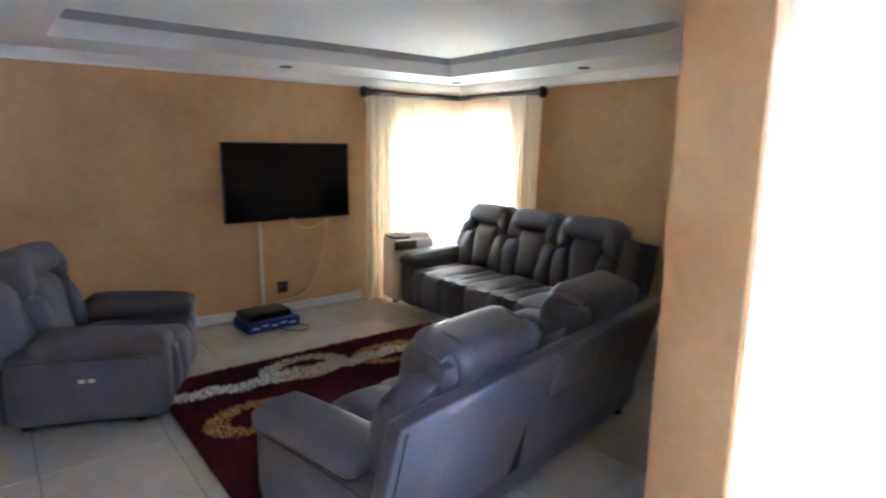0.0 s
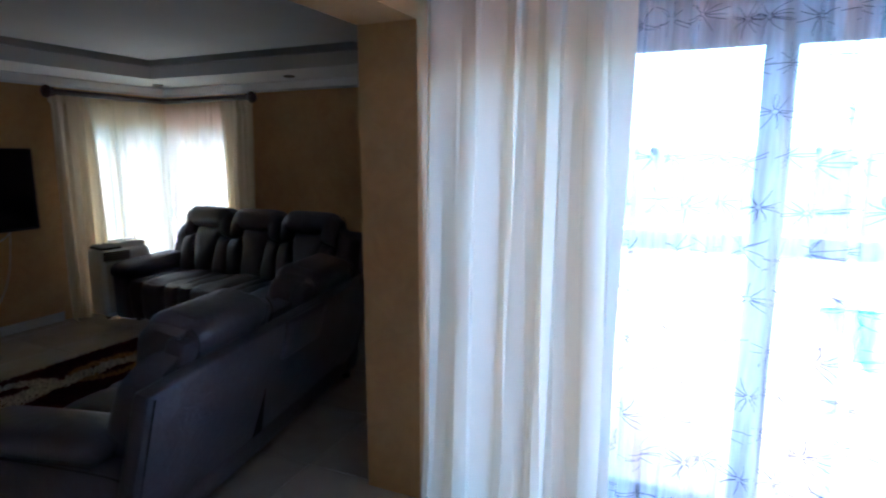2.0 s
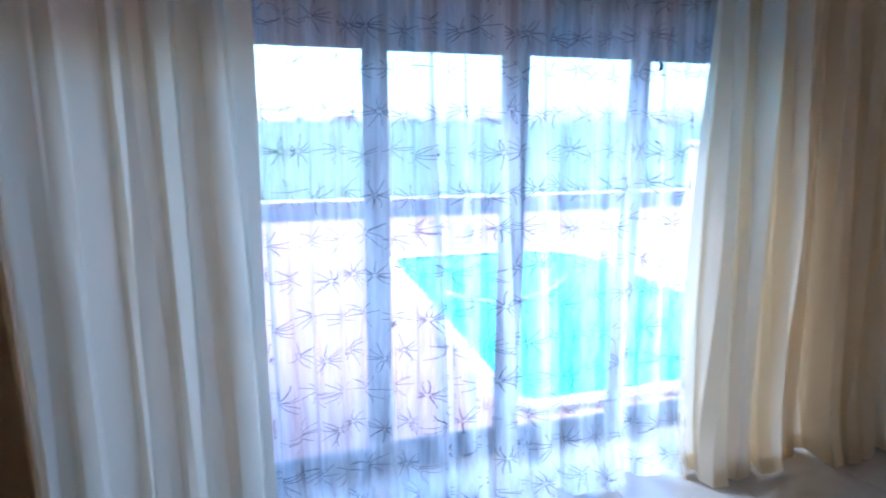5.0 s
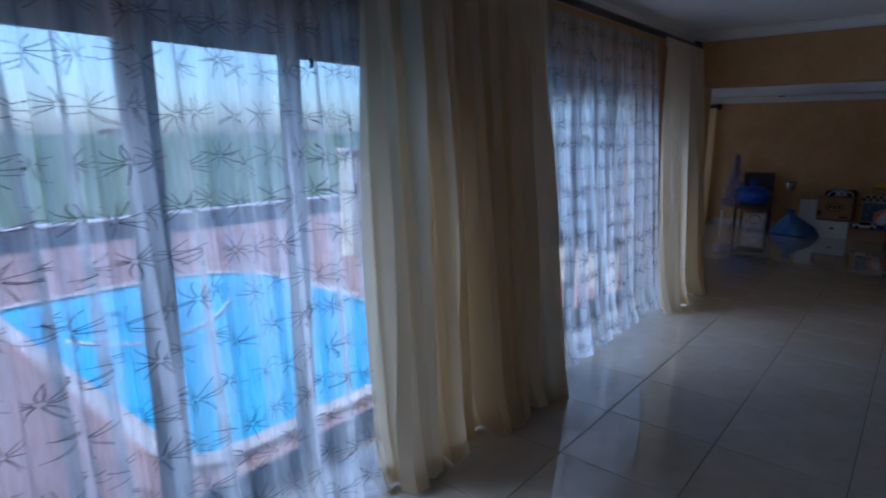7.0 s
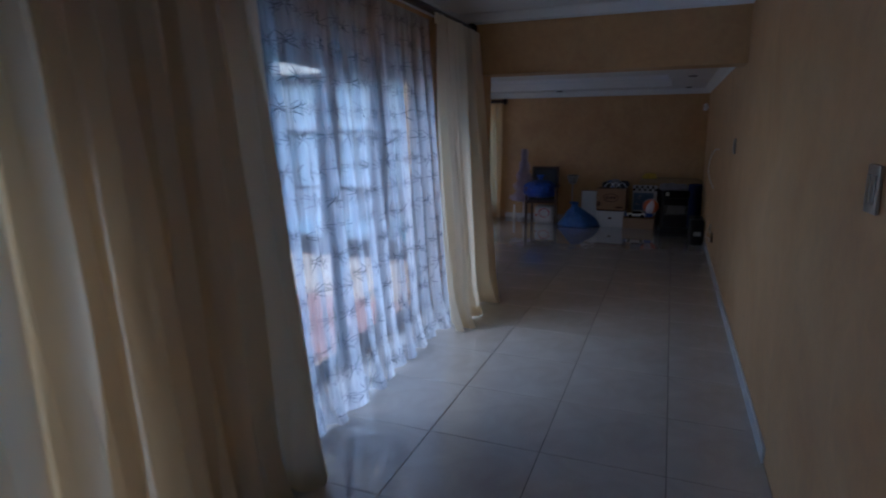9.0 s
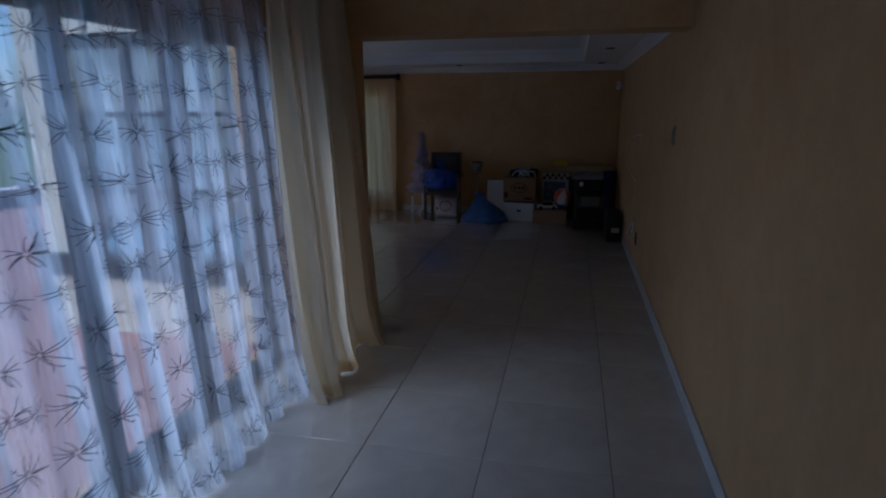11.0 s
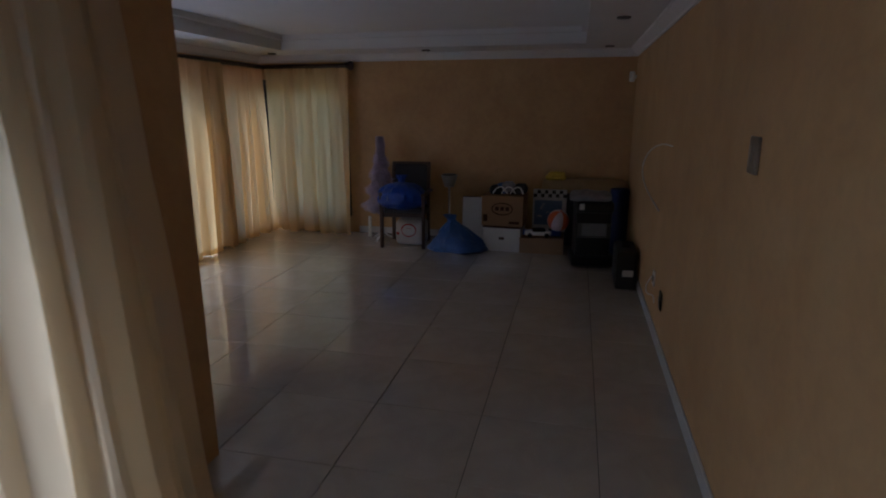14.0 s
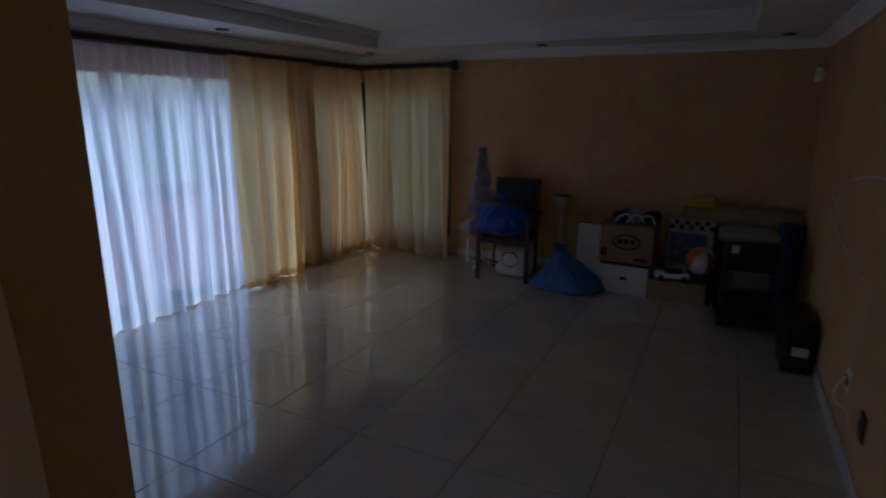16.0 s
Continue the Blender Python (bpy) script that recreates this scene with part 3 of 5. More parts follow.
p = pole("curtain_pole", [(-2.3, 0.24), (-2.3, 7.47)], 2.505)
for y in (0.34, 3.44, 4.1, 7.4):
    bracket(p, -2.3, y, 2.505, -0.2, 0)
p = pole("curtain_pole", [(-3.45, YA + 0.12), (XL + 0.12, YA + 0.12), (XL + 0.12, -2.95)], 2.125)
for x, y, dx, dy in ((-3.55, YA + 0.12, 0, -0.12), (XL + 0.12, -3.1, -0.12, 0)):
    bracket(p, x, y, 2.125, dx, dy)
p = pole("curtain_pole", [(-3.46, YB2 - 0.12), (XL + 0.12, YB2 - 0.12), (XL + 0.12, 8.75)], 2.125)
for x, y, dx, dy in ((-3.55, YB2 - 0.12, 0, 0.12), (XL + 0.12, 11.5, -0.12, 0), (XL + 0.12, 8.95, -0.12, 0)):
    bracket(p, x, y, 2.125, dx, dy)

# lounge corner
ZC = 2.1
curtain("drape", "cream curtain hanging beside the corner window", (-3.4, YA + 0.12), (-3.78, YA + 0.12), 0.004, ZC, 4, 0.05, M_CURTAIN_THICK, 31)
curtain("drape", "cream curtain hanging beside the corner window", (XL + 0.12, -3.3), (XL + 0.12, -2.89), 0.004, ZC, 4, 0.05, M_CURTAIN_THICK, 32)
curtain("sheer_curtain", "cream voile across the corner window", (-3.6, YA + 0.05), (XL + 0.05, YA + 0.05), 0.004, ZC, 9, 0.03, M_SHEER_A, 33, pleat=0.05, omega=0.4)
curtain("sheer_curtain", "cream voile across the corner window", (XL + 0.05, YA + 0.05), (XL + 0.05, -3.12), 0.004, ZC, 9, 0.03, M_SHEER_A, 34, pleat=0.05, omega=0.4)
# far room
curtain("sheer_curtain", "white voile drawn across the glazed door", (XL + 0.08, 8.75), (XL + 0.08, 11.0), 0.004, ZC, 14, 0.03, M_SHEER_B, 41, pleat=0.05)
curtain("drape", "cream curtain gathered beside the voile", (XL + 0.16, 10.62), (XL + 0.16, 11.74), 0.004, ZC, 5, 0.07, M_CURTAIN_BACKLIT, 42, omega=0.3, hem=True)
curtain("drape", "cream curtain drawn across the corner window", (XL + 0.13, 11.6), (XL + 0.13, 12.68), 0.004, ZC, 6, 0.06, M_CURTAIN_BACKLIT, 43, omega=0.3, hem=True)
curtain("drape", "cream curtain drawn across the corner window", (XL + 0.16, YB2 - 0.14), (-3.45, YB2 - 0.14), 0.004, ZC, 6, 0.06, M_CURTAIN_BACKLIT, 44, omega=0.3, hem=True)
curtain("sheer_curtain", "white lined curtain behind the window across the terrace", (-4.66, YB1 - BEAM + 0.19), (-2.78, YB1 - BEAM + 0.19), 0.34, ZC + 0.1, 10, 0.025, M_BACKING, 47, pleat=0.05)


# ---- outdoors ----
M_GRASS = ground_mat("dry_grass", srgb(88, 104, 62), srgb(116, 122, 80), 3.0)
M_PAVE = ground_mat("brick_paving", srgb(166, 122, 108), srgb(186, 144, 130), 14.0)
M_COPE = ground_mat("pool_coping", srgb(206, 186, 174), srgb(222, 206, 194), 8.0)
M_STONE = ground_mat("grey_block", srgb(120, 118, 120), srgb(146, 142, 140), 7.0, 0.3)
# leaf green paled and greyed, so the haze of distance sits in the colour
M_LEAF = ground_mat("far_trees", srgb(92, 108, 92), srgb(116, 128, 112), 2.0)
M_ROOF = ground_mat("roof_tiles", srgb(120, 74, 60), srgb(140, 92, 74), 6.0)
_w = Mat("pool_water", 0.05)
_w.colour(_w.ramp(_w.noise(0.6, 3), (0.3, srgb(34, 164, 206)), (0.7, srgb(60, 188, 224))))
_w.bump(_w.noise(3, 3), 0.1, 0.03)
M_WATER = _w.m

bm = bmesh.new()
bmesh.ops.create_grid(bm, x_segments=30, y_segments=30, size=1500, matrix=Matrix.Translation((0, 0, GROUND - 0.03)))
tagged(finish("ground", bm, M_GRASS, smooth=False), "dry grass land reaching the horizon", "ground", kind="structure")
structure("pavement", [((-11.4, -12, GROUND - 0.2), (XL - T, 22, GROUND)), ((XL - T, YA2 + BEAM, GROUND - 0.2), (XW - T, YB1 - BEAM, GROUND))], M_PAVE, "reddish brick paving round the pool", "paving")
structure("wall_garden", [((-11.7, -14, GROUND - 0.2), (-11.4, 24, 0.1))], M_STONE, "low grey garden wall", "garden wall", bevel=0.015)


def pool_outline(grow, n=10):
    x0, x1, y0, y1, r = -7.6 - grow, -3.3 + grow, 2.55 - grow, 5.35 + grow, 0.18 + grow
    pts = []
    for cx, cy, a0, rr in ((x1 - r, y1 - r, 0, r), (x0 + 1.1 + grow, y1 - 1.1 - grow, 90, 1.1 + grow), (x0 + r, y0 + r, 180, r), (x1 - r, y0 + r, 270, r)):
        pts += [(cx + rr * math.cos(radians(a0 + 90 * i / n)), cy + rr * math.sin(radians(a0 + 90 * i / n))) for i in range(n + 1)]
    return pts


def swimming_pool():
    t = thing("swimming_pool", "blue swimming pool with a pale coping, set in paving", "swimming pool")
    inner, outer = pool_outline(0), pool_outline(0.13)
    z = GROUND + 0.035
    bm = bmesh.new()
    rows = [[bm.verts.new((x, y, zz)) for x, y in ring] for ring, zz in ((outer, GROUND), (outer, z), (inner, z), (inner, GROUND + 0.004))]
    n = len(inner)
    for p, q in zip(rows, rows[1:]):
        for i in range(n):
            bm.faces.new((p[i], p[(i + 1) % n], q[(i + 1) % n], q[i]))
    bmesh.ops.recalc_face_normals(bm, faces=bm.faces)
    part("coping", bm, M_COPE, t, "pale stone coping")
    bm = bmesh.new()
    bm.faces.new([bm.verts.new((x, y, GROUND + 0.012)) for x, y in inner])
    part("water", bm, M_WATER, t, "clear blue water", smooth=False)
    bm = bmesh.new()
    tube(bm, [(x, y, GROUND + 0.016) for x, y in ((-6.05, 2.75), (-5.7, 2.9), (-5.35, 3.3), (-5.55, 3.75), (-5.75, 4.05), (-6.2, 4.45))], 0.022)
    part("cleaner_hose", bm, M_WHITE, t, "white floating cleaner hose")


swimming_pool()


def far_tree(seed):
    rnd = random.Random(seed)
    t = thing("tree", "small distant tree with a ragged green crown", "tree", group="trees beyond the garden")
    bm = bmesh.new()
    rod(bm, (0, 0, 0), (0, 0, 1.6), 0.16, 0.09, 7)
    for k in range(4):
        a = k * 1.6 + rnd.random()
        rod(bm, (0, 0, 1.1), (math.cos(a) * 0.8, math.sin(a) * 0.8, 2.2), 0.08, 0.03, 5)
    part("trunk", bm, wood_bark, t)
    bm = bmesh.new()
    for _ in range(420):
        a, h = rnd.uniform(0, 6.28), rnd.random()
        r = 1.7 * math.sin(math.pi * (0.15 + 0.8 * h)) * rnd.uniform(0.3, 1.05)
        c = Vector((r * math.cos(a), r * math.sin(a), 1.3 + 2.2 * h))
        u = Vector((rnd.uniform(-1, 1), rnd.uniform(-1, 1), rnd.uniform(-1, 1))).normalized() * 0.26
        w = Vector((rnd.uniform(-1, 1), rnd.uniform(-1, 1), rnd.uniform(-1, 1))).normalized() * 0.22
        bm.faces.new([bm.verts.new(c + q) for q in (u, w, -u, -w)])
    part("crown", bm, M_LEAF, t)
    return t


wood_bark = wood("bark", srgb(70, 58, 46), srgb(96, 82, 66), 0.9, 3)
_protos = [far_tree(k) for k in range(3)]
_rnd = random.Random(9)
for k, t0 in enumerate(_protos):
    t0.matrix_world = pose(-240 - 20 * k, -16 + 64 * k, GROUND - 0.03)
for k in range(60):
    d = _rnd.uniform(230, 520)
    copy_thing(_protos[k % 3], pose(-d, _rnd.uniform(-0.55, 1.5) * d, GROUND - 0.03, 0, 0, _rnd.uniform(0, 360)))


def far_house(m, w, d, h, roof):
    t = thing("house", "small distant house with pale walls and a pitched roof", "house", m, "houses beyond the garden")
    part("wall", boxed((-w / 2, -d / 2, 0), (w / 2, d / 2, h)), M_RENDER, t)
    bm = bmesh.new()
    v = [bm.verts.new(c) for c in ((-w / 2 - 0.4, -d / 2 - 0.4, h), (w / 2 + 0.4, -d / 2 - 0.4, h), (w / 2 + 0.4, d / 2 + 0.4, h), (-w / 2 - 0.4, d / 2 + 0.4, h), (-w / 2 + 1, 0, h + 1.6), (w / 2 - 1, 0, h + 1.6))]
    for f in ((0, 1, 5, 4), (2, 3, 4, 5), (1, 2, 5), (3, 0, 4), (3, 2, 1, 0)):
        bm.faces.new([v[i] for i in f])
    part("roof", bm, roof, t, smooth=False)
    for i in range(3):
        x = -w / 3 + i * w / 3
        part("window", boxed((x - 0.6, -d / 2 - 0.03, 0.9), (x + 0.6, -d / 2 + 0.02, 2.1), bevel=0.01), M_GLOSSBLACK, t)
    return t


for x, y, a, w in ((-300, 36, 80, 12), (-336, 128, 100, 14), (-290, 220, 70, 11), (-380, -40, 95, 13), (-310, 310, 110, 10), (-360, 420, 60, 14)):
    far_house(pose(x, y, GROUND - 0.03, 0, 0, a), w, 8, 2.8, M_ROOF)

# the wing across the terrace: cream plinth outside
structure("trim_garden_coping", [((-11.74, -14, 0.1), (-11.36, 24, 0.14))], M_COPE, "pale coping on the garden wall", "coping", bevel=0.01)
pl0 = thing("garden_pillar", "pale rendered garden pillar beyond the pool", "pillar", pose(-6.95, 6.95, GROUND))
part("shaft", boxed((-0.15, -0.15, 0), (0.15, 0.15, 1.56), bevel=0.012), M_RENDER, pl0)
part("cap", boxed((-0.18, -0.18, 1.56), (0.18, 0.18, 1.64), bevel=0.015), M_COPE, pl0)
structure("trim_plinth", [((XL - T, YB1 - BEAM - 0.03, GROUND), (XW - T, YB1 - BEAM - 0.003, 0.29))], M_RENDER, "cream rendered plinth of the wing", "plinth", bevel=0.006)
structure("trim_sill", [((XL - T, YB1 - BEAM - 0.07, 0.293), (XW - T - 0.003, YB1 - BEAM - 0.003, 0.47))], M_ALU, "dark window sill outside", "sill", bevel=0.006)
# roof slab over all
structure("roof", [((XL - 0.6, YA - 0.6, 2.76), (0.8, YA2 + BEAM + 0.2, 2.95)), ((XW - T - 0.04, YA2 + BEAM + 0.2, 2.76), (3.2, YB1 - BEAM - 0.2, 2.95)), ((XL - 0.6, YB1 - BEAM - 0.2, 2.76), (0.8, YB2 + 0.6, 2.95))], M_ROOF, "plain roof slab with eaves", "roof")


# ---- lounge: reclining suite ----
def pillow(quad, base, puff, m=None, thick=0.06, n=9, seed=0, crease=0.006):
    """A stuffed leather panel over a four-cornered outline in (x, z), swelling towards -y, with puckered edges."""
    rnd = random.Random(seed)
    w = [rnd.uniform(0, 6.28) for _ in range(4)]
    bl, br, tr, tl = [Vector(c) for c in quad]
    bm = bmesh.new()
    ts = [math.sin(math.pi * (i / n - 0.5)) for i in range(n + 1)]
    grid = []
    for q in ts:
        row = []
        for p in ts:
            u, v = (p + 1) / 2, (q + 1) / 2
            c = (bl * (1 - u) + br * u) * (1 - v) + (tl * (1 - u) + tr * u) * v
            rim = max(0.0, (1 - p ** 4) * (1 - q ** 4)) ** 0.42
            pucker = crease * (math.sin(9 * v + w[0]) * (p ** 2) + math.sin(8 * u + w[1]) * (q ** 2) + 0.8 * math.sin(5 * u + 6 * v + w[2])) * rim
            row.append(bm.verts.new((c.x, -(base + puff * rim + pucker), c.y)))
        grid.append(row)
    for j in range(n):
        for i in range(n):
            bm.faces.new((grid[j][i], grid[j][i + 1], grid[j + 1][i + 1], grid[j + 1][i]))
    ring = grid[0][:-1] + [r[-1] for r in grid[:-1]] + grid[-1][:0:-1] + [r[0] for r in grid[:0:-1]]
    back = [bm.verts.new((v.co.x, -(base - thick), v.co.z)) for v in ring]
    for i in range(len(ring)):
        k = (i + 1) % len(ring)
        bm.faces.new((ring[k], ring[i], back[i], back[k]))
    bm.faces.new(back)
    bmesh.ops.recalc_face_normals(bm, faces=bm.faces[:])
    if m is not None:
        bmesh.ops.transform(bm, matrix=m, verts=bm.verts[:])
    return bm


def soft(name, bm, t, label=""):
    ob = part(name, bm, M_LEATHER, t, label)
    ob.data.polygons.foreach_set("use_smooth", [True] * len(ob.data.polygons))
    return ob


def recliner(name, label, m, units, category="sofa", arm=0.24, buttons=True, group="grey leather suite", by=0.19, rear=0.0, wing=0.17):
    """Faces local -y. units: ("seat" or "console", width), from local -x to +x."""
    t = thing(name, label, category, m, group)
    inner = sum(w for _, w in units)
    h = inner / 2 + arm
    part("base", padded((0, -0.02, 0.2), (inner + 0.06, 0.78, 0.26), 0.05, 6), M_LEATHER, t)
    for sx in (-1, 1):
        for yy in (-0.3, 0.3):
            bm = bmesh.new()
            rod(bm, (sx * (h - 0.12), yy, 0), (sx * (h - 0.12), yy, 0.08), 0.03, seg=10)
            part("foot", bm, M_BLACK, t)
    lean = pose(0, by, 0.40, -14, 0, 0)
    flat = pose(0, 0, 0, -90, 0, 0)
    behind = pose(0, by + 0.085, 0.03, -14, 0, 0)
    x = -inner / 2
    for k, (kind, w) in enumerate(units):
        c = x + w / 2
        x += w
        if kind == "console":
            part("console_top", padded((c, -0.06, 0.42), (w - 0.01, 0.62, 0.2), 0.05, 6, 0.01), M_LEATHER, t, "padded console between the seats")
            for yy in (-0.22, -0.06):
                bm = bmesh.new()
                lathe(bm, [(0.046, 0), (0.046, 0.012), (0.036, 0.014), (0.034, 0.004)], 18, pose(c, yy, 0.515))
                part("cup_holder", bm, M_BRASS, t, "steel cup holder")
            soft("back_pad", pillow([(c - w / 2, 0), (c + w / 2, 0), (c + w / 2, 0.47), (c - w / 2, 0.47)], 0.05, 0.06, lean, 0.1, seed=k), t)
            part("back_flap", padded((c, 0.05, 0.745), (w + 0.06, 0.045, 0.24), 0.02, 8, 0.008, behind), M_LEATHER, t, "leather flap over the console back")
            continue
        # seat of three lengthwise rolls, running down over the folded footrest
        for i, (u0, u1, pf) in enumerate(((-0.5, -0.24, 0.055), (-0.24, 0.24, 0.07), (0.24, 0.5, 0.055))):
            soft("seat_panel", pillow([(c + u0 * w, -0.47), (c + u1 * w, -0.47), (c + u1 * w, 0.2), (c + u0 * w, 0.2)], 0.39, pf, flat, 0.1, seed=k * 7 + i, crease=0.009), t)
            soft("footrest_panel", pillow([(c + u0 * w, 0.07), (c + u1 * w, 0.07), (c + u1 * w, 0.43), (c + u0 * w, 0.43)], 0.43, pf + 0.01, None, 0.1, seed=k * 5 + i), t)
        part("back_frame", padded((c, 0.06, 0.28), (w - 0.002, 0.12, 0.64), 0.05, 6, 0.0, lean), M_LEATHER, t)

        def quad(*pts):
            return [(c + px * w, pz) for px, pz in pts]

        soft("lumbar_pad", pillow(quad((-0.19, -0.02), (0.19, -0.02), (0.275, 0.46), (-0.275, 0.46)), 0.03, 0.1, lean, 0.08, seed=k + 1, crease=0.011), t)
        for sx in (-1, 1):
            bol = quad((sx * 0.5, -0.02), (sx * 0.19, -0.02), (sx * 0.265, 0.385), (sx * 0.5, 0.35))
            win = quad((sx * 0.5, 0.345), (sx * 0.255, 0.385), (sx * 0.30, 0.66), (sx * 0.455, 0.60))
            soft("side_bolster", pillow(bol, 0.035, 0.105, lean, 0.08, seed=k * 3 + sx + 2), t)
            soft("shoulder_wing", pillow(win, 0.035, 0.1, lean, 0.1, seed=k * 3 + sx + 9), t)
            if wing and ((k == 0 and sx < 0) or (k == len(units) - 1 and sx > 0)):
                e = 0.5 * w * sx + c
                soft("outer_wing", pillow([(e, -0.02), (e + sx * wing, 0.0), (e + sx * wing * 0.85, 0.43), (e, 0.53)], -0.01, 0.085, lean, 0.09, seed=k + 17), t)
        part("headrest", padded((c, 0.0, 0.56), (w * 0.84, 0.285, 0.2), 0.085, 10, 0.0, lean, warp=lambda q: Vector((q.x * (1 + 0.25 * q.z), q.y - 0.25 * q.x * q.x * 0.4, q.z - 0.1 * q.x * q.x))), M_LEATHER, t, "rolled leather headrest")
        for sx in (-1, 1):
            bm = bmesh.new()
            tube(bm, [(c + sx * w * 0.4, 0.0, 0.475), (c + sx * w * 0.4, 0.11, 0.475), (c + sx * w * 0.405, 0.142, 0.5), (c + sx * w * 0.41, 0.142, 0.6), (c + sx * w * 0.41, 0.09, 0.638)], 0.004)
            bmesh.ops.transform(bm, matrix=lean, verts=bm.verts[:])
            part("headrest_piping", bm, M_SEAM, t, "dark seam round the headrest end")
    # arms
    for sx in (-1, 1):
        cx = sx * (inner / 2 + arm / 2)
        a = part("arm", padded((cx, -0.06, 0.27), (arm, 0.84, 0.46), 0.07, 8, 0.012), M_LEATHER, t)
        part("arm_pad", padded((cx - sx * 0.004, -0.13, 0.505), (arm + 0.035, 0.72, 0.13), 0.064, 10, 0.03, warp=lambda q: Vector((q.x, q.y, q.z + 0.05 * (q.y + 0.1) * (1 if q.y > 0 else 0.6)))), M_LEATHER, a, "padded leather arm top")
        bm = bmesh.new()
        xo = cx + sx * (arm / 2 + 0.002)
        tube(bm, [(xo, -0.40, 0.10), (xo, -0.40, 0.42), (xo, -0.36, 0.45), (xo, 0.0, 0.455), (xo, 0.30, 0.45), (xo, 0.34, 0.42), (xo, 0.34, 0.10)], 0.004)
        part("piping", bm, M_SEAM, a, "dark seam on the arm side")
        if buttons:
            b = part("control_plate", boxed((xo - 0.004, -0.13, 0.305), (xo + 0.006, -0.02, 0.35), bevel=0.003), M_BRASS, a, "silver recliner control plate")
            for k in range(2):
                part("button", boxed((xo + (0.006 if sx > 0 else -0.011), -0.115 + k * 0.05, 0.315), (xo + (0.011 if sx > 0 else -0.004), -0.08 + k * 0.05, 0.34), bevel=0.002), M_IVORY, a)
    back_w = inner + arm * 1.5
    part("rear_panel", padded((rear / 2, 0, 0.44), (back_w + rear, 0.08, 0.83), 0.025, 10, 0.012, behind), M_LEATHER, t, "plain leather rear panel")
    for sx in (-1, 1):
        bm = bmesh.new()
        e = rear / 2 + sx * ((back_w + rear) / 2 - 0.03)
        tube(bm, [(e, 0.043, 0.05), (e, 0.046, 0.45), (e, 0.041, 0.83)], 0.0035)
        bmesh.ops.transform(bm, matrix=behind, verts=bm.verts[:])
        part("rear_seam", bm, M_SEAM, t, "stitched seam at the rear corner")
    return t


recliner("sofa", "dark grey leather three-seat recliner sofa against the wall", pose(-4.0, -2.58, 0, 0, 0, 90), [("seat", 0.6)] * 3)
loveseat = recliner("sofa", "grey leather two-seat recliner sofa with a console, seen from behind", pose(-2.315, -1.13, 0, 0, 0, 9.5) @ Matrix.Diagonal((1, 1, 0.89, 1)), [("seat", 0.66), ("console", 0.34), ("seat", 0.66)], rear=0.1, buttons=False)
# black wedge laid on the closed rear panel, painting the shade inside a slit
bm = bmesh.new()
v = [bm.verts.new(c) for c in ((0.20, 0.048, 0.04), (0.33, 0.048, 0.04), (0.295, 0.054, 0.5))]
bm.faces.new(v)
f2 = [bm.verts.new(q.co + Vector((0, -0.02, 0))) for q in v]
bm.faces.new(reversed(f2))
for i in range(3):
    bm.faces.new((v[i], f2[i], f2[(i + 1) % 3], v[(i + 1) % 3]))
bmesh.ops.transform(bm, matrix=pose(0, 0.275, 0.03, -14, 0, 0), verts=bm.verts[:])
part("rear_slit", bm, M_SLITSHADE, loveseat, "black wedge standing for the shade in a slit of the rear panel", smooth=False)
recliner("recliner_chair", "grey leather recliner armchair turned to the room", pose(-0.87, -3.17, 0, 0, 0, 245.2) @ Matrix.Diagonal((1, 1, 0.94, 1)), [("seat", 0.6)], "armchair", 0.23, by=0.27, wing=0.1)


# ---- shaggy rug ----
def shag(name, c):
    m = Mat(name, 0.95, spec=0.1)
    isl = m.t.nodes.new("ShaderNodeNewGeometry")
    m.colour(m.ramp(isl.outputs["Random Per Island"], (0.0, tuple(x * 0.55 for x in c[:3]) + (1,)), (1.0, c)))
    return m.m


M_RUG = [shag("maroon_shag", srgb(86, 30, 34)), shag("cream_shag", srgb(234, 214, 190)), shag("gold_shag", srgb(196, 150, 92))]
RX0, RX1, RY0, RY1 = -3.45, -1.12, -3.1, -1.45


def rug_colour(x, y):
    """0 maroon, 1 cream, 2 gold: a cream band with rings beside it."""
    u, v = RX1 - x, y - RY0
    wob = 0.02 * math.sin(9 * u) + 0.015 * math.sin(23 * u + 1)
    if abs(v - 0.34 - 0.04 * u + wob) < 0.075 and u < 2.0:
        return 1
    for cu, cv, a, b, w, col in ((0.95, 0.30, 0.30, 0.20, 0.3, 1), (1.62, 0.42, 0.3, 0.2, 0.28, 2), (0.4, 0.85, 0.3, 0.2, 0.3, 2), (1.3, 1.15, 0.34, 0.22, 0.28, 1), (1.95, 1.2, 0.25, 0.2, 0.3, 2)):
        r = math.hypot((u - cu) / a, (v - cv) / b)
        if abs(r - 0.85 + wob) < w * 0.8:
            return col
    return 0


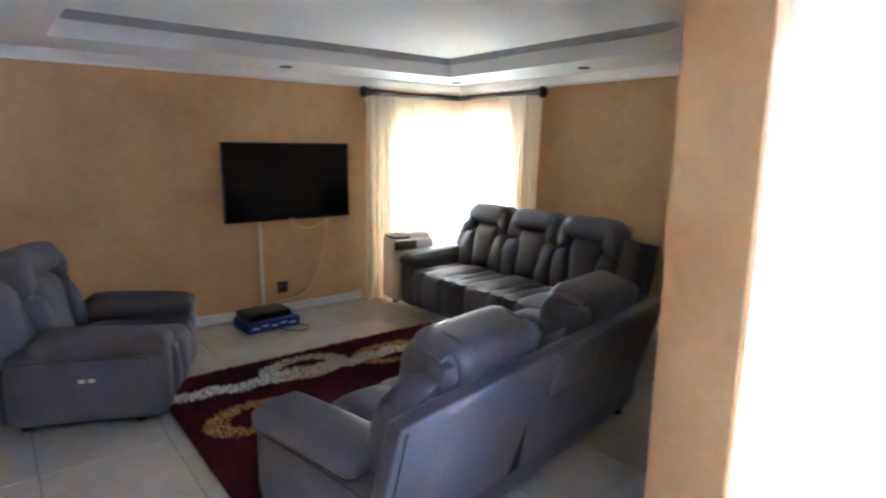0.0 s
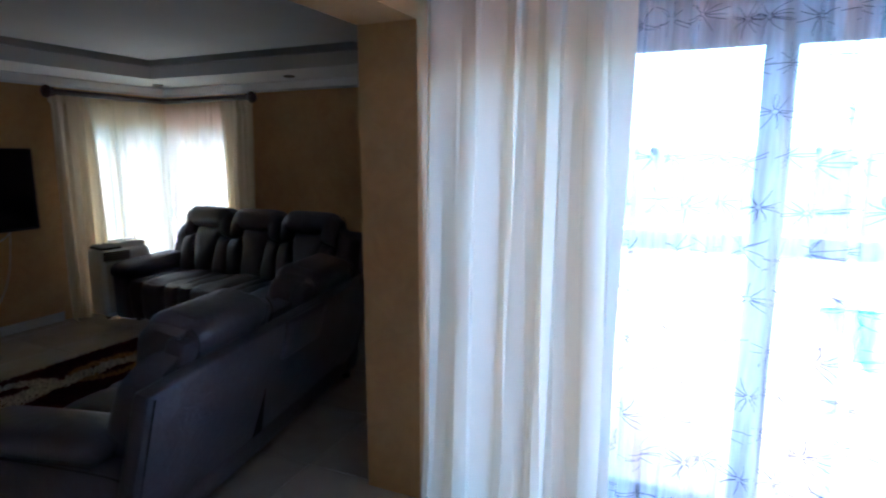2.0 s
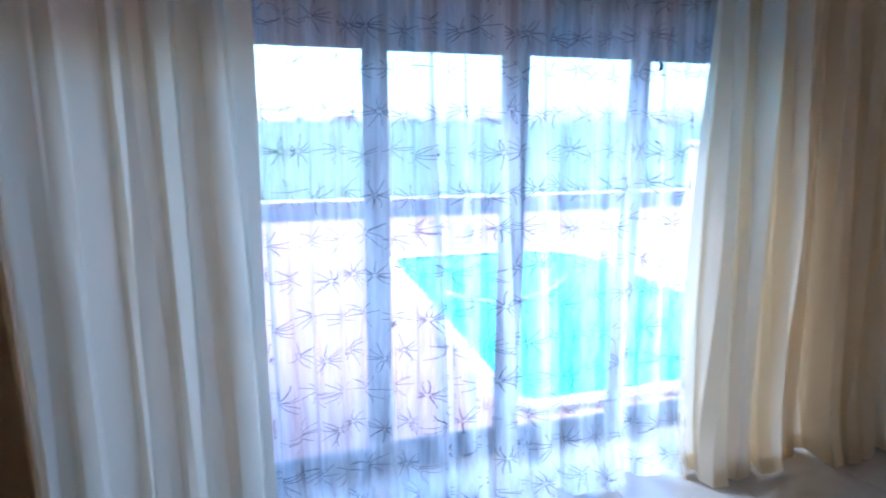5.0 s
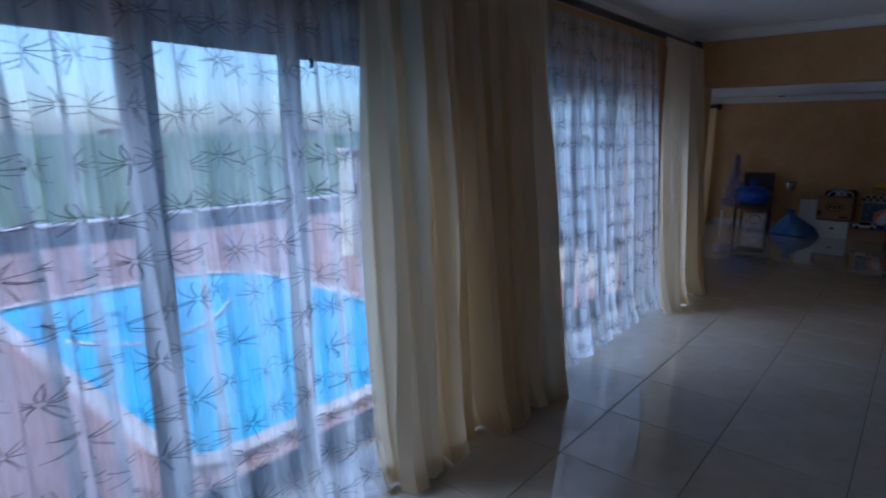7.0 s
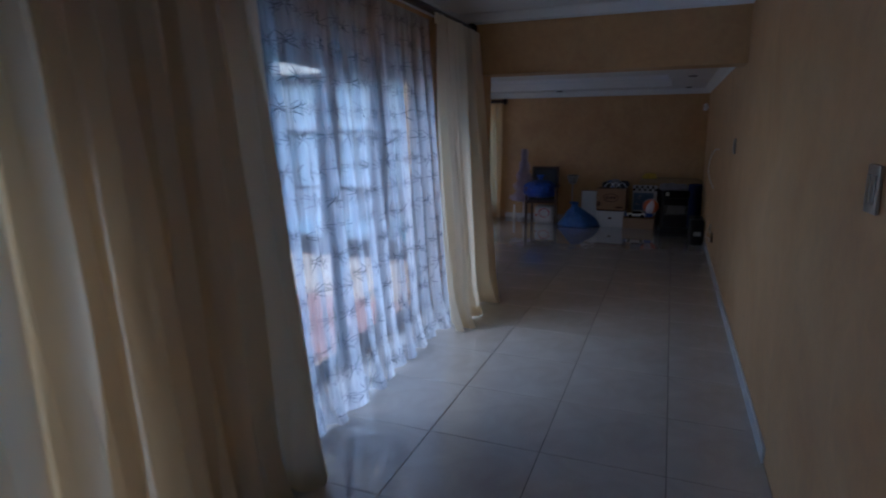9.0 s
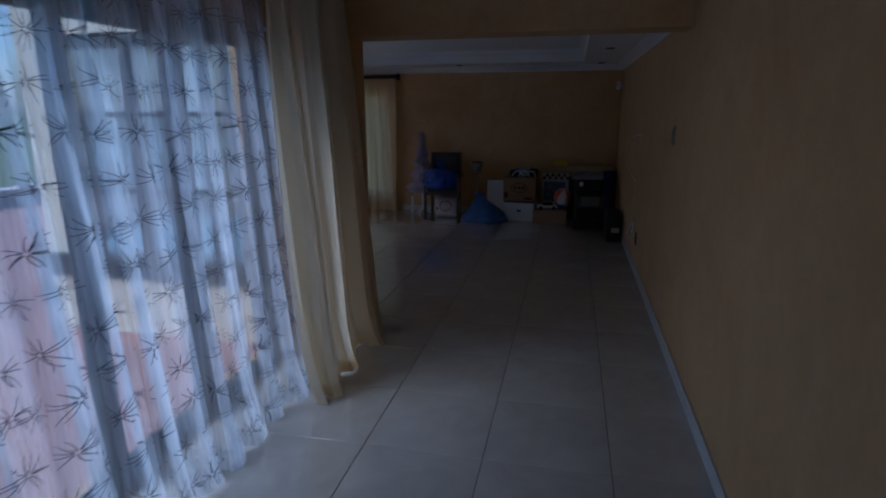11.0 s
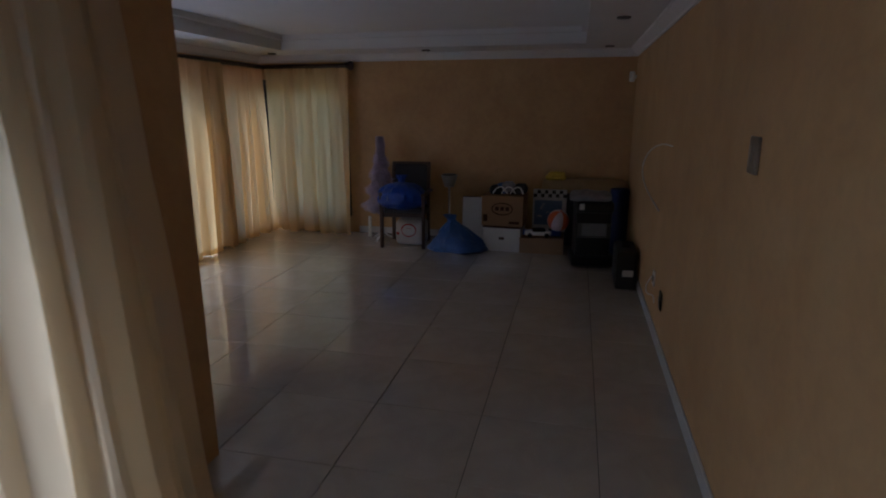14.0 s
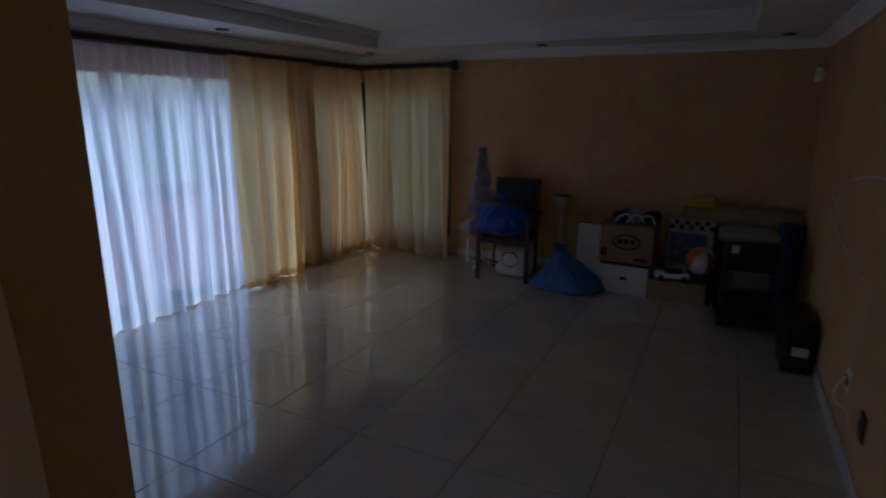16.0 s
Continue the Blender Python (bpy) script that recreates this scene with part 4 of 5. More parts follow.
def rug():
    t = thing("rug", "maroon shaggy rug with cream and gold rings", "rug")
    part("backing", boxed((RX0, RY0, 0.0), (RX1, RY1, 0.01), bevel=0.003), M_RUG[0], t, "woven rug backing")
    rnd = random.Random(5)
    bms = [bmesh.new() for _ in range(3)]
    step = 0.0155
    nx, ny = int((RX1 - RX0) / step), int((RY1 - RY0) / step)
    for i in range(nx):
        for j in range(ny):
            x = RX0 + (i + rnd.random()) * step
            y = RY0 + (j + rnd.random()) * step
            b = bms[rug_colour(x, y)]
            hgt = rnd.uniform(0.022, 0.036)
            dx, dy, a, r = rnd.uniform(-0.018, 0.018), rnd.uniform(-0.018, 0.018), rnd.uniform(0, 6.28), 0.0085
            base = [b.verts.new((x + r * math.cos(a + k * 2.094), y + r * math.sin(a + k * 2.094), 0.008)) for k in range(3)]
            top = b.verts.new((x + dx, y + dy, hgt))
            for k in range(3):
                b.faces.new((base[k], base[(k + 1) % 3], top))
    for b, mt, nm in zip(bms, M_RUG, ("maroon tufts", "cream ringed band of tufts", "gold rings of tufts")):
        tagged(part("shag", b, mt, t, nm, smooth=False), kind="stuff")


rug()

# ---- television wall ----
def television():
    t = thing("television", "black flat-screen television mounted on the wall", "television", pose(-2.615, YA, 1.265))
    part("wall_mount", boxed((-0.2, 0, -0.18), (0.2, 0.035, 0.18), bevel=0.004), M_BLACK, t)
    part("casing", boxed((-0.617, 0.035, -0.357), (0.617, 0.078, 0.357), bevel=0.008, seg=2), M_BLACK, t)
    part("screen", boxed((-0.603, 0.077, -0.335), (0.603, 0.0805, 0.345), bevel=0.001), M_GLOSSBLACK, t, "dark switched-off screen")
    part("badge", boxed((-0.03, 0.078, -0.351), (0.03, 0.082, -0.341)), M_BRASS, t)


television()
tagged(finish("cable_trunking", boxed((-2.345, YA, 0.1), (-2.315, YA + 0.018, 0.92), bevel=0.003), M_IVORY), "white plastic cable trunking below the television", "trunking")
for pts, r, mat, lab in (([(-2.6, YA + 0.05, 0.93), (-2.66, YA + 0.03, 0.84), (-2.8, YA + 0.03, 0.8), (-2.95, YA + 0.03, 0.84), (-3.02, YA + 0.05, 0.93)], 0.005, M_IVORY, "pale cable looping below the television"),
                         ([(-3.0, YA + 0.04, 0.92), (-2.98, YA + 0.02, 0.6), (-2.9, YA + 0.02, 0.35), (-2.75, YA + 0.02, 0.15), (-2.6, YA + 0.03, 0.13), (-2.4, YA + 0.1, 0.14)], 0.004, M_IVORY, "thin pale cable hanging down the wall"),
                         ([(-2.1, YA + 0.2, 0.11), (-2.25, -3.72, 0.02), (-2.42, -3.58, 0.006), (-2.55, -3.66, 0.006), (-2.48, -3.78, 0.008), (-2.4, -3.85, 0.05)], 0.004, M_BLACK, "black lead looped on the floor"),
                         ([(-1.5, YA + 0.02, 0.09), (-1.9, YA + 0.022, 0.092), (-2.1, YA + 0.1, 0.1)], 0.005, M_IVORY, "white lead along the skirting")):
    bm = bmesh.new()
    tube(bm, pts, r)
    tagged(finish("cable", bm, mat), lab, "cable")


def socket(m, body, label, w=0.14, h=0.09, kind="socket"):
    t = thing("wall_socket" if kind == "socket" else "light_switch", label, kind, m)
    part("plate", boxed((-w / 2, 0, -h / 2), (w / 2, 0.011, h / 2), bevel=0.004, seg=2), body, t)
    for sx in (-1, 1):
        if kind == "socket":
            part("outlet", boxed((sx * w * 0.22 - 0.02, 0.0105, -0.024), (sx * w * 0.22 + 0.02, 0.014, 0.02), bevel=0.002), M_BLACK, t)
        else:
            part("rocker", boxed((sx * w * 0.2 - w * 0.16, 0.011, -h * 0.3), (sx * w * 0.2 + w * 0.16, 0.0155, h * 0.3), bevel=0.002), M_BRASS, t)
    return t


M_BROWN = plain("brown_plastic", srgb(58, 46, 38), 0.4, vary=0.15)
socket(pose(-2.53, YA, 0.25), M_BROWN, "dark brown wall socket beside the trunking", 0.1, 0.11)
part("plug", padded((0.02, 0.035, 0), (0.045, 0.05, 0.04), 0.01, 3), M_BLACK, bpy.data.objects["wall_socket"], "black plug")

bx = thing("carton", "flat blue printed carton on the floor", "carton", pose(-2.24, -3.94, 0, 0, 0, 3))
M_BLUEBOX = card("blue_print_card", srgb(58, 72, 136))
part("body", boxed((-0.24, -0.16, 0), (0.24, 0.16, 0.085), bevel=0.003), M_BLUEBOX, bx)
for k in range(5):
    part("print_bar", boxed((-0.2 + k * 0.085, 0.1605, 0.03 + 0.012 * (k % 2)), (-0.14 + k * 0.085, 0.1625, 0.05 + 0.012 * (k % 2))), card("pale_print", srgb(170, 186, 222)), bx)
dec = thing("decoder", "black satellite decoder lying on the blue carton", "decoder", pose(-2.22, -3.95, 0.085, 0, 0, 5))
part("body", boxed((-0.2, -0.13, 0.006), (0.2, 0.13, 0.065), bevel=0.006, seg=2), M_BLACK, dec)
part("front_panel", boxed((-0.19, 0.13, 0.012), (0.19, 0.133, 0.058), bevel=0.001), M_GLOSSBLACK, dec)
for sx in (-1, 1):
    part("foot", boxed((sx * 0.17 - 0.015, -0.1, 0), (sx * 0.17 + 0.015, 0.1, 0.007)), M_BLACK, dec)


def air_conditioner():
    t = thing("portable_air_conditioner", "white portable air conditioner by the corner window", "air conditioner", pose(-3.74, -3.86, 0, 0, 0, -12))
    part("body", padded((0, 0, 0.37), (0.46, 0.34, 0.64), 0.05, 8), M_WHITE, t)
    part("front_panel", boxed((-0.2, 0.168, 0.1), (0.2, 0.178, 0.55), bevel=0.006), M_IVORY, t)
    part("top_housing", padded((-0.08, -0.02, 0.70), (0.28, 0.26, 0.09), 0.04, 6), M_WHITE, t)
    g = part("grille", boxed((0.03, -0.12, 0.685), (0.21, 0.13, 0.705), bevel=0.004), M_BLACK, t, "dark air outlet")
    for k in range(6):
        part("louvre", boxed((0.04, -0.1 + k * 0.04, 0.705), (0.2, -0.094 + k * 0.04, 0.722)), M_IVORY, g)
    g = part("front_grille", boxed((-0.02, 0.166, 0.585), (0.215, 0.176, 0.672), bevel=0.004), M_BLACK, t, "dark slotted air inlet")
    for k in range(4):
        part("slat", boxed((-0.012, 0.176, 0.593 + k * 0.02), (0.207, 0.181, 0.599 + k * 0.02)), M_IVORY, g)
    part("control_panel", boxed((-0.17, 0.06, 0.743), (0.0, 0.1, 0.748), bevel=0.002), M_BRASS, t)
    for sx in (-1, 1):
        bm = bmesh.new()
        rod(bm, (sx * 0.15 - 0.02, 0, 0.025), (sx * 0.15 + 0.02, 0, 0.025), 0.025, seg=12)
        rod(bm, (sx * 0.15, 0, 0.025), (sx * 0.15, 0, 0.06), 0.008)
        part("castor", bm, M_BLACK, t)


air_conditioner()


# ---- ceiling downlights ----
M_RIM = plain("dull_dark_steel", srgb(92, 88, 86), 0.4, 0.8, vary=0.06)


def downlight(m):
    t = thing("downlight", "small recessed steel ceiling downlight, switched off", "downlight", m, "ceiling downlights")
    bm = bmesh.new()
    lathe(bm, [(0.034, 0.0), (0.05, 0.0), (0.053, -0.005), (0.046, -0.012), (0.034, -0.009)], 24)
    part("rim", bm, M_RIM, t)
    bm = bmesh.new()
    lathe(bm, [(0.0335, -0.008), (0.03, -0.005), (0.012, -0.003)], 20)
    part("bulb", bm, M_BLACK, t, "dark unlit bulb")
    return t


d0 = downlight(pose(-2.5, -3.92, ZR))
for x, y in ((-4.36, -2.22), (-4.36, -3.88), (-0.36, -3.9), (-0.33, 10.41), (-2.37, 12.45), (-4.32, 12.45), (-4.32, 10.37), (-0.33, 12.45)):
    copy_thing(d0, pose(x, y, ZR))

# ---- long wall: switches, socket, cables, alarm sensor ----
socket(pose(-0.001, 4.13, 1.43, 0, 0, 90), M_BRASS, "brushed steel light switch on the long wall", 0.1, 0.13, "switch")
socket(pose(-0.001, 7.96, 1.45, 0, 0, 90), M_BRASS, "brushed steel light switch before the far room", 0.1, 0.13, "switch")
socket(pose(-0.001, 9.67, 0.34, 0, 0, 90), M_BROWN, "dark brown wall socket low on the wall", 0.09, 0.12)
pl = socket(pose(-0.001, 10.06, 0.385, 0, 0, 90), M_WHITE, "white telephone socket with a loose lead", 0.08, 0.11)
bm = bmesh.new()
tube(bm, [(-0.02, 10.06, 0.40), (-0.06, 10.09, 0.31), (-0.05, 10.02, 0.27), (-0.02, 9.92, 0.30), (-0.02, 9.86, 0.26)], 0.004)
tagged(finish("cable", bm, M_WHITE), "white lead hanging from the low socket", "cable")
bm = bmesh.new()
tube(bm, [(-0.004, 9.78, 1.37), (-0.006, 10.3, 1.36), (-0.006, 11.05, 1.25), (-0.007, 11.5, 1.06), (-0.006, 11.1, 0.93), (-0.005, 10.14, 0.88)], 0.006)
tagged(finish("cable", bm, M_WHITE), "loose pale cable arching across the wall", "cable")
sn = thing("alarm_sensor", "white alarm motion detector high in the corner", "sensor", pose(-0.05, YB2 - 0.05, 1.96, 0, 0, 135))
part("body", padded((0, 0, 0), (0.06, 0.045, 0.115), 0.015, 5), M_WHITE, sn)
part("lens", padded((0, 0.022, 0.01), (0.04, 0.01, 0.05), 0.005, 4), M_IVORY, sn)
part("bracket", boxed((-0.02, -0.07, -0.02), (0.02, -0.02, 0.02), bevel=0.004), M_WHITE, sn)


# ---- far room: stored things along the end wall ----
def tinsel_tree():
    t = thing("tinsel_tree", "small lavender tinsel christmas tree on a white stand", "christmas tree", pose(-2.96, 12.46, 0))
    bm = bmesh.new()
    rod(bm, (0, 0, 0.08), (0, 0, 1.24), 0.012, 0.006, 8)
    part("stem", bm, M_WHITE, t)
    for k in range(3):
        a = k * 2.094 + 0.4
        bm = bmesh.new()
        tube(bm, [(0, 0, 0.1), (0.08 * math.cos(a), 0.08 * math.sin(a), 0.05), (0.16 * math.cos(a), 0.16 * math.sin(a), 0.008)], 0.01, 6)
        part("leg", bm, M_WHITE, t)
    rnd = random.Random(3)
    bm = bmesh.new()
    for _ in range(6500):
        h = rnd.random() ** 1.15
        a0 = rnd.uniform(0, 6.28)
        z = 0.36 + h * 0.92
        r = (0.17 * max(0.0, 1 - 1.25 * h) ** 0.8 + 0.06 * (1 - h) + 0.016) * rnd.uniform(0.35, 1.0) * (0.75 + 0.3 * math.sin(h * 29 + 3 * math.sin(a0)))
        a = a0
        c = Vector((r * math.cos(a), r * math.sin(a), z))
        o = Vector((math.cos(a), math.sin(a), rnd.uniform(-0.6, 0.3))).normalized() * 0.05
        w = Vector((-math.sin(a), math.cos(a), rnd.uniform(-1, 1))).normalized() * 0.009
        bm.faces.new([bm.verts.new(c + w), bm.verts.new(c - w), bm.verts.new(c + o)])
    m = shag("lavender_tinsel", srgb(246, 232, 250))
    tagged(part("foliage", bm, m, t, "lavender tinsel foliage", smooth=False), kind="stuff")


tinsel_tree()
cd = thing("candle", "tall white candle standing on the floor", "candle", pose(-3.17, 12.6, 0))
bm = bmesh.new()
lathe(bm, [(0.022, 0), (0.022, 0.25), (0.018, 0.262), (0.004, 0.265)], 16)
part("wax", bm, M_WHITE, cd)
bm = bmesh.new()
rod(bm, (0, 0, 0.262), (0, 0, 0.28), 0.0015)
part("wick", bm, M_BLACK, cd)

M_DARKWOOD = wood("dark_chair_wood", srgb(52, 36, 28), srgb(84, 60, 46), 0.4, 5, (8, 8, 1))
M_SEATCLOTH = plain("charcoal_seat_cloth", srgb(54, 54, 58), 0.9, vary=0.2, scale=90, bump=0.4)


def armchair():
    t = thing("dining_chair", "dark wooden carver chair with charcoal upholstery", "chair", pose(-2.58, 12.3, 0, 0, 0, 4))
    for sx in (-1, 1):
        part("front_leg", boxed((sx * 0.25 - 0.02, -0.27, 0), (sx * 0.25 + 0.02, -0.23, 0.62), bevel=0.005), M_DARKWOOD, t)
        part("back_leg", boxed((-0.02, -0.02, 0), (0.02, 0.02, 0.5), bevel=0.005, m=pose(sx * 0.22, 0.22, 0)), M_DARKWOOD, t)
        part("back_post", boxed((-0.02, -0.018, 0), (0.02, 0.018, 0.47), bevel=0.005, m=pose(sx * 0.22, 0.21, 0.48, -10, 0, 0)), M_DARKWOOD, t)
        part("armrest", boxed((sx * 0.25 - 0.025, -0.28, 0.62), (sx * 0.25 + 0.025, 0.25, 0.65), bevel=0.01, seg=2), M_DARKWOOD, t)
    part("seat_rail", boxed((-0.23, -0.25, 0.37), (0.23, 0.21, 0.42), bevel=0.004), M_DARKWOOD, t)
    part("seat", padded((0, -0.02, 0.445), (0.46, 0.46, 0.07), 0.03, 6, 0.015), M_SEATCLOTH, t, "charcoal padded seat")
    part("backrest", padded((0, 0, 0.26), (0.40, 0.06, 0.42), 0.02, 6, 0.012, pose(0, 0.21, 0.48, -10, 0, 0)), M_SEATCLOTH, t, "charcoal padded backrest")
    part("top_rail", boxed((-0.24, -0.02, 0.465), (0.24, 0.02, 0.5), bevel=0.008, m=pose(0, 0.21, 0.48, -10, 0, 0)), M_DARKWOOD, t)


armchair()


def bag_mat(name, c):
    m = Mat(name, 0.28, spec=0.5)
    f = m.noise(9, 6, 0.65, 2.0)
    m.colour(m.ramp(f, (0.3, tuple(x * 0.6 for x in c[:3]) + (1,)), (0.7, c)))
    m.bump(m.noise(26, 5, 0.6, 2.5), 0.8, 0.012)
    return m.m


M_BLUEBAG = bag_mat("blue_refuse_plastic", srgb(24, 74, 178))
M_CLEARBLUE = bag_mat("faded_blue_plastic", srgb(58, 102, 168))
M_GREYBAG = bag_mat("grey_clear_plastic", srgb(150, 146, 148))


def tied_bag(name, label, m, w, d, h, neck, mat, seed, sag=0.0):
    """A tied plastic sack: a sagging creased body gathered into a neck with a ruffle."""
    t = thing(name, label, "plastic bag", m)
    rnd = random.Random(seed)
    bm = bmesh.new()
    n, rows = 36, 20
    rings = []
    for j in range(rows + 1):
        v = j / rows
        if sag > 0.5:
            k = min(1.0, v / 0.84)
            r = max(0.13, 1 - 0.3 * k - 0.57 * k ** 1.6)
            r *= min(1.0, 0.9 + 2 * v)
        else:
            k = max(0.0, min(1.0, v / 0.8))
            r = max(0.12, (1 - abs(2 * k - 0.85) ** 2.6 / (1.15 ** 2.6)) ** 0.5) if k < 0.98 else 0.12
            r = max(r, 0.55 if k < 0.1 else 0.12)
        if v > 0.86:
            r = 0.12 + (v - 0.86) * 0.5
        ring = []
        for i in range(n):
            a = 2 * math.pi * i / n
            crease = 1 + 0.06 * math.sin(5 * a + seed + v * 4) + 0.035 * math.sin(17 * a + 9 * v) * min(1, v * 3) + 0.045 * math.sin(11 * a - v * 7) * (0.4 + v) + 0.16 * noise.noise((math.cos(a) * 2, math.sin(a) * 2, v * 4 + seed)) + 0.05 * noise.noise((math.cos(a) * 6, math.sin(a) * 6, v * 9 + seed))
            if v > 0.8:
                crease += 0.22 * math.sin(9 * a) * (v - 0.75) * 3
            ring.append(bm.verts.new((w / 2 * r * crease * math.cos(a) - sag * 0.1 * v * v, d / 2 * r * crease * math.sin(a), (h if v < 0.86 else h) * v + (neck * max(0, v - 0.8) * 2))))
        rings.append(ring)
    for p, q in zip(rings, rings[1:]):
        for i in range(n):
            bm.faces.new((p[i], p[(i + 1) % n], q[(i + 1) % n], q[i]))
    bm.faces.new(list(reversed(rings[0])))
    part("sack", bm, mat, t)
    zt = h * 0.86 + neck * 0.12
    bm = bmesh.new()
    lathe(bm, [(0.11 * w / 2, zt - 0.012), (0.13 * w / 2, zt), (0.11 * w / 2, zt + 0.012)], 14, pose(-sag * 0.07, 0, 0))
    part("tie", bm, mat, t, "twisted tie")
    return t


tied_bag("plastic_bag", "bulging bright blue plastic sack sitting on the chair", pose(-2.6, 12.16, 0.475), 0.56, 0.46, 0.37, 0.02, M_BLUEBAG, 2)
tied_bag("plastic_bag", "slumped faded blue plastic sack on the floor", pose(-1.92, 12.16, 0), 0.74, 0.5, 0.4, 0.02, M_CLEARBLUE, 7, 1.0)

M_SACK = card("white_woven_sack", srgb(214, 210, 204))
M_RED = card("red_print", srgb(180, 40, 44))
sk = thing("grain_sack", "white paper sack with a red ring print under the chair", "sack", pose(-2.53, 12.34, 0))
part("body", padded((0, 0, 0.155), (0.36, 0.26, 0.31), 0.06, 8, 0.03), M_SACK, sk)
bm = bmesh.new()
tube(bm, [(0.09 * math.cos(a * 0.42), -0.1475 - 0.006 * math.sin(a * 0.42) ** 2, 0.19 + 0.075 * math.sin(a * 0.42)) for a in range(16)], 0.009)
part("red_ring", bm, M_RED, sk, "red printed ring")
part("red_mark", boxed((-0.025, -0.156, 0.15), (0.03, -0.148, 0.22), bevel=0.003), M_RED, sk)
part("red_tail", boxed((-0.155, -0.148, 0.13), (-0.1, -0.141, 0.165), bevel=0.003), M_RED, sk)


def stand_heater():
    t = thing("patio_lamp", "steel cylinder lamp on a thin pole", "lamp", pose(-2.1, 12.5, 0) @ Matrix.Diagonal((1.12, 1.12, 0.93, 1)))
    bm = bmesh.new()
    lathe(bm, [(0.12, 0), (0.12, 0.015), (0.05, 0.03), (0.012, 0.035)], 24)
    part("base", bm, M_BRASS, t)
    bm = bmesh.new()
    rod(bm, (0, 0, 0.03), (0, 0, 0.74), 0.011, seg=10)
    part("pole", bm, M_BRASS, t)
    for k in range(6):
        bm = bmesh.new()
        r = 0.055 + 0.007 * k
        lathe(bm, [(r - 0.006, 0.74 + 0.026 * k), (r, 0.745 + 0.026 * k), (r, 0.757 + 0.026 * k), (r - 0.006, 0.762 + 0.026 * k)], 24)
        part("shade_ring", bm, M_BRASS, t)
    bm = bmesh.new()
    lathe(bm, [(0.03, 0.735), (0.048, 0.745), (0.08, 0.885), (0.07, 0.905), (0.02, 0.91)], 24)
    part("shade", bm, M_BLACK, t, "dark perforated shade")


stand_heater()
pn = thing("melamine_shelf", "white melamine board leaning on the wall", "board", pose(-1.8, 12.5, 0, -8, 0, 0))
part("board", boxed((-0.14, -0.009, 0.0), (0.16, 0.009, 0.57), bevel=0.002), M_WHITE, pn)
part("edge_strip", boxed((-0.14, -0.0115, 0.566), (0.16, 0.0115, 0.574), bevel=0.001), M_BLACK, pn, "dark edge strip")

M_KRAFT = card("brown_cardboard", srgb(150, 116, 84))
M_KRAFT2 = card("light_cardboard", srgb(160, 130, 100))
M_WHITEBOX = card("white_cardboard", srgb(206, 202, 196))
M_PRINT = card("dark_print", srgb(70, 44, 34))


def carton(name, label, m, w, d, h, mat, marks=()):
    t = thing(name, label, "box", m)
    part("body", boxed((-w / 2, 0, 0), (w / 2, d, h - 0.004), bevel=0.004), mat, t)
    for sx in (-1, 1):
        part("flap", boxed((min(0, sx * w / 2), 0.002, h - 0.004), (max(0, sx * w / 2) - 0.002, d - 0.002, h), bevel=0.001), mat, t)
    for x0, z0, x1, z1 in marks:
        part("print_bar", boxed((x0, -0.002, z0), (x1, 0.001, z1)), M_PRINT, t)
    return t


carton("white_box", "white cardboard box on the floor", pose(-1.41, 12.16, 0, 0, 0, -4), 0.43, 0.36, 0.285, M_WHITEBOX, ((-0.03, 0.14, 0.03, 0.17),))
part("rim", boxed((-0.225, -0.008, 0.275), (0.225, 0.37, 0.295), bevel=0.003), M_PRINT, bpy.data.objects["white_box"], "dark lid rim")
kb = carton("cardboard_box", "brown cardboard box with an oval print stacked on a white box", pose(-1.41, 12.17, 0.295, 0, 0, -4), 0.48, 0.34, 0.35, M_KRAFT, ((-0.22, 0.05, -0.17, 0.13), (0.08, 0.03, 0.2, 0.06)))
bm = bmesh.new()
tube(bm, [(0.12 * math.cos(a * 0.4), -0.003, 0.2 + 0.068 * math.sin(a * 0.4)) for a in range(17)], 0.006)
part("oval_print", bm, M_PRINT, kb)
for k in range(3):
    part("logo_bar", boxed((-0.08 + k * 0.06, -0.003, 0.18), (-0.04 + k * 0.06, 0.001, 0.225), bevel=0.001), M_PRINT, kb)
carton("cardboard_box", "low open brown cardboard box on the floor", pose(-0.955, 12.14, 0, 0, 0, 0), 0.49, 0.4, 0.18, M_KRAFT2)

# bundle of odds and ends on the stacked box
bd = thing("bundle", "heap of dark bags and straps on the box", "bundle", pose(-1.38, 12.34, 0.645))
for k, (mat, nm) in enumerate(((M_BLACK, "pouch"), (M_CLEARBLUE, "wrap"), (M_GREYBAG, "wrap"), (M_BLACK, "pouch"), (M_SEATCLOTH, "pouch"))):
    part(nm, padded((-0.12 + 0.07 * k, 0.02 * (k % 2), 0.045 + 0.02 * (k % 3)), (0.16, 0.15, 0.09), 0.04, 5, 0.02, pose(0, 0, 0, 0, 0, 0)), mat, bd)
for k in range(3):
    bm = bmesh.new()
    tube(bm, [(-0.15 + 0.1 * k, -0.1, 0.02), (-0.1 + 0.1 * k, -0.12, 0.09), (-0.04 + 0.1 * k, -0.09, 0.1), (0.02 + 0.09 * k, -0.11, 0.02)], 0.007)
    part("strap", bm, M_WHITE, bd)


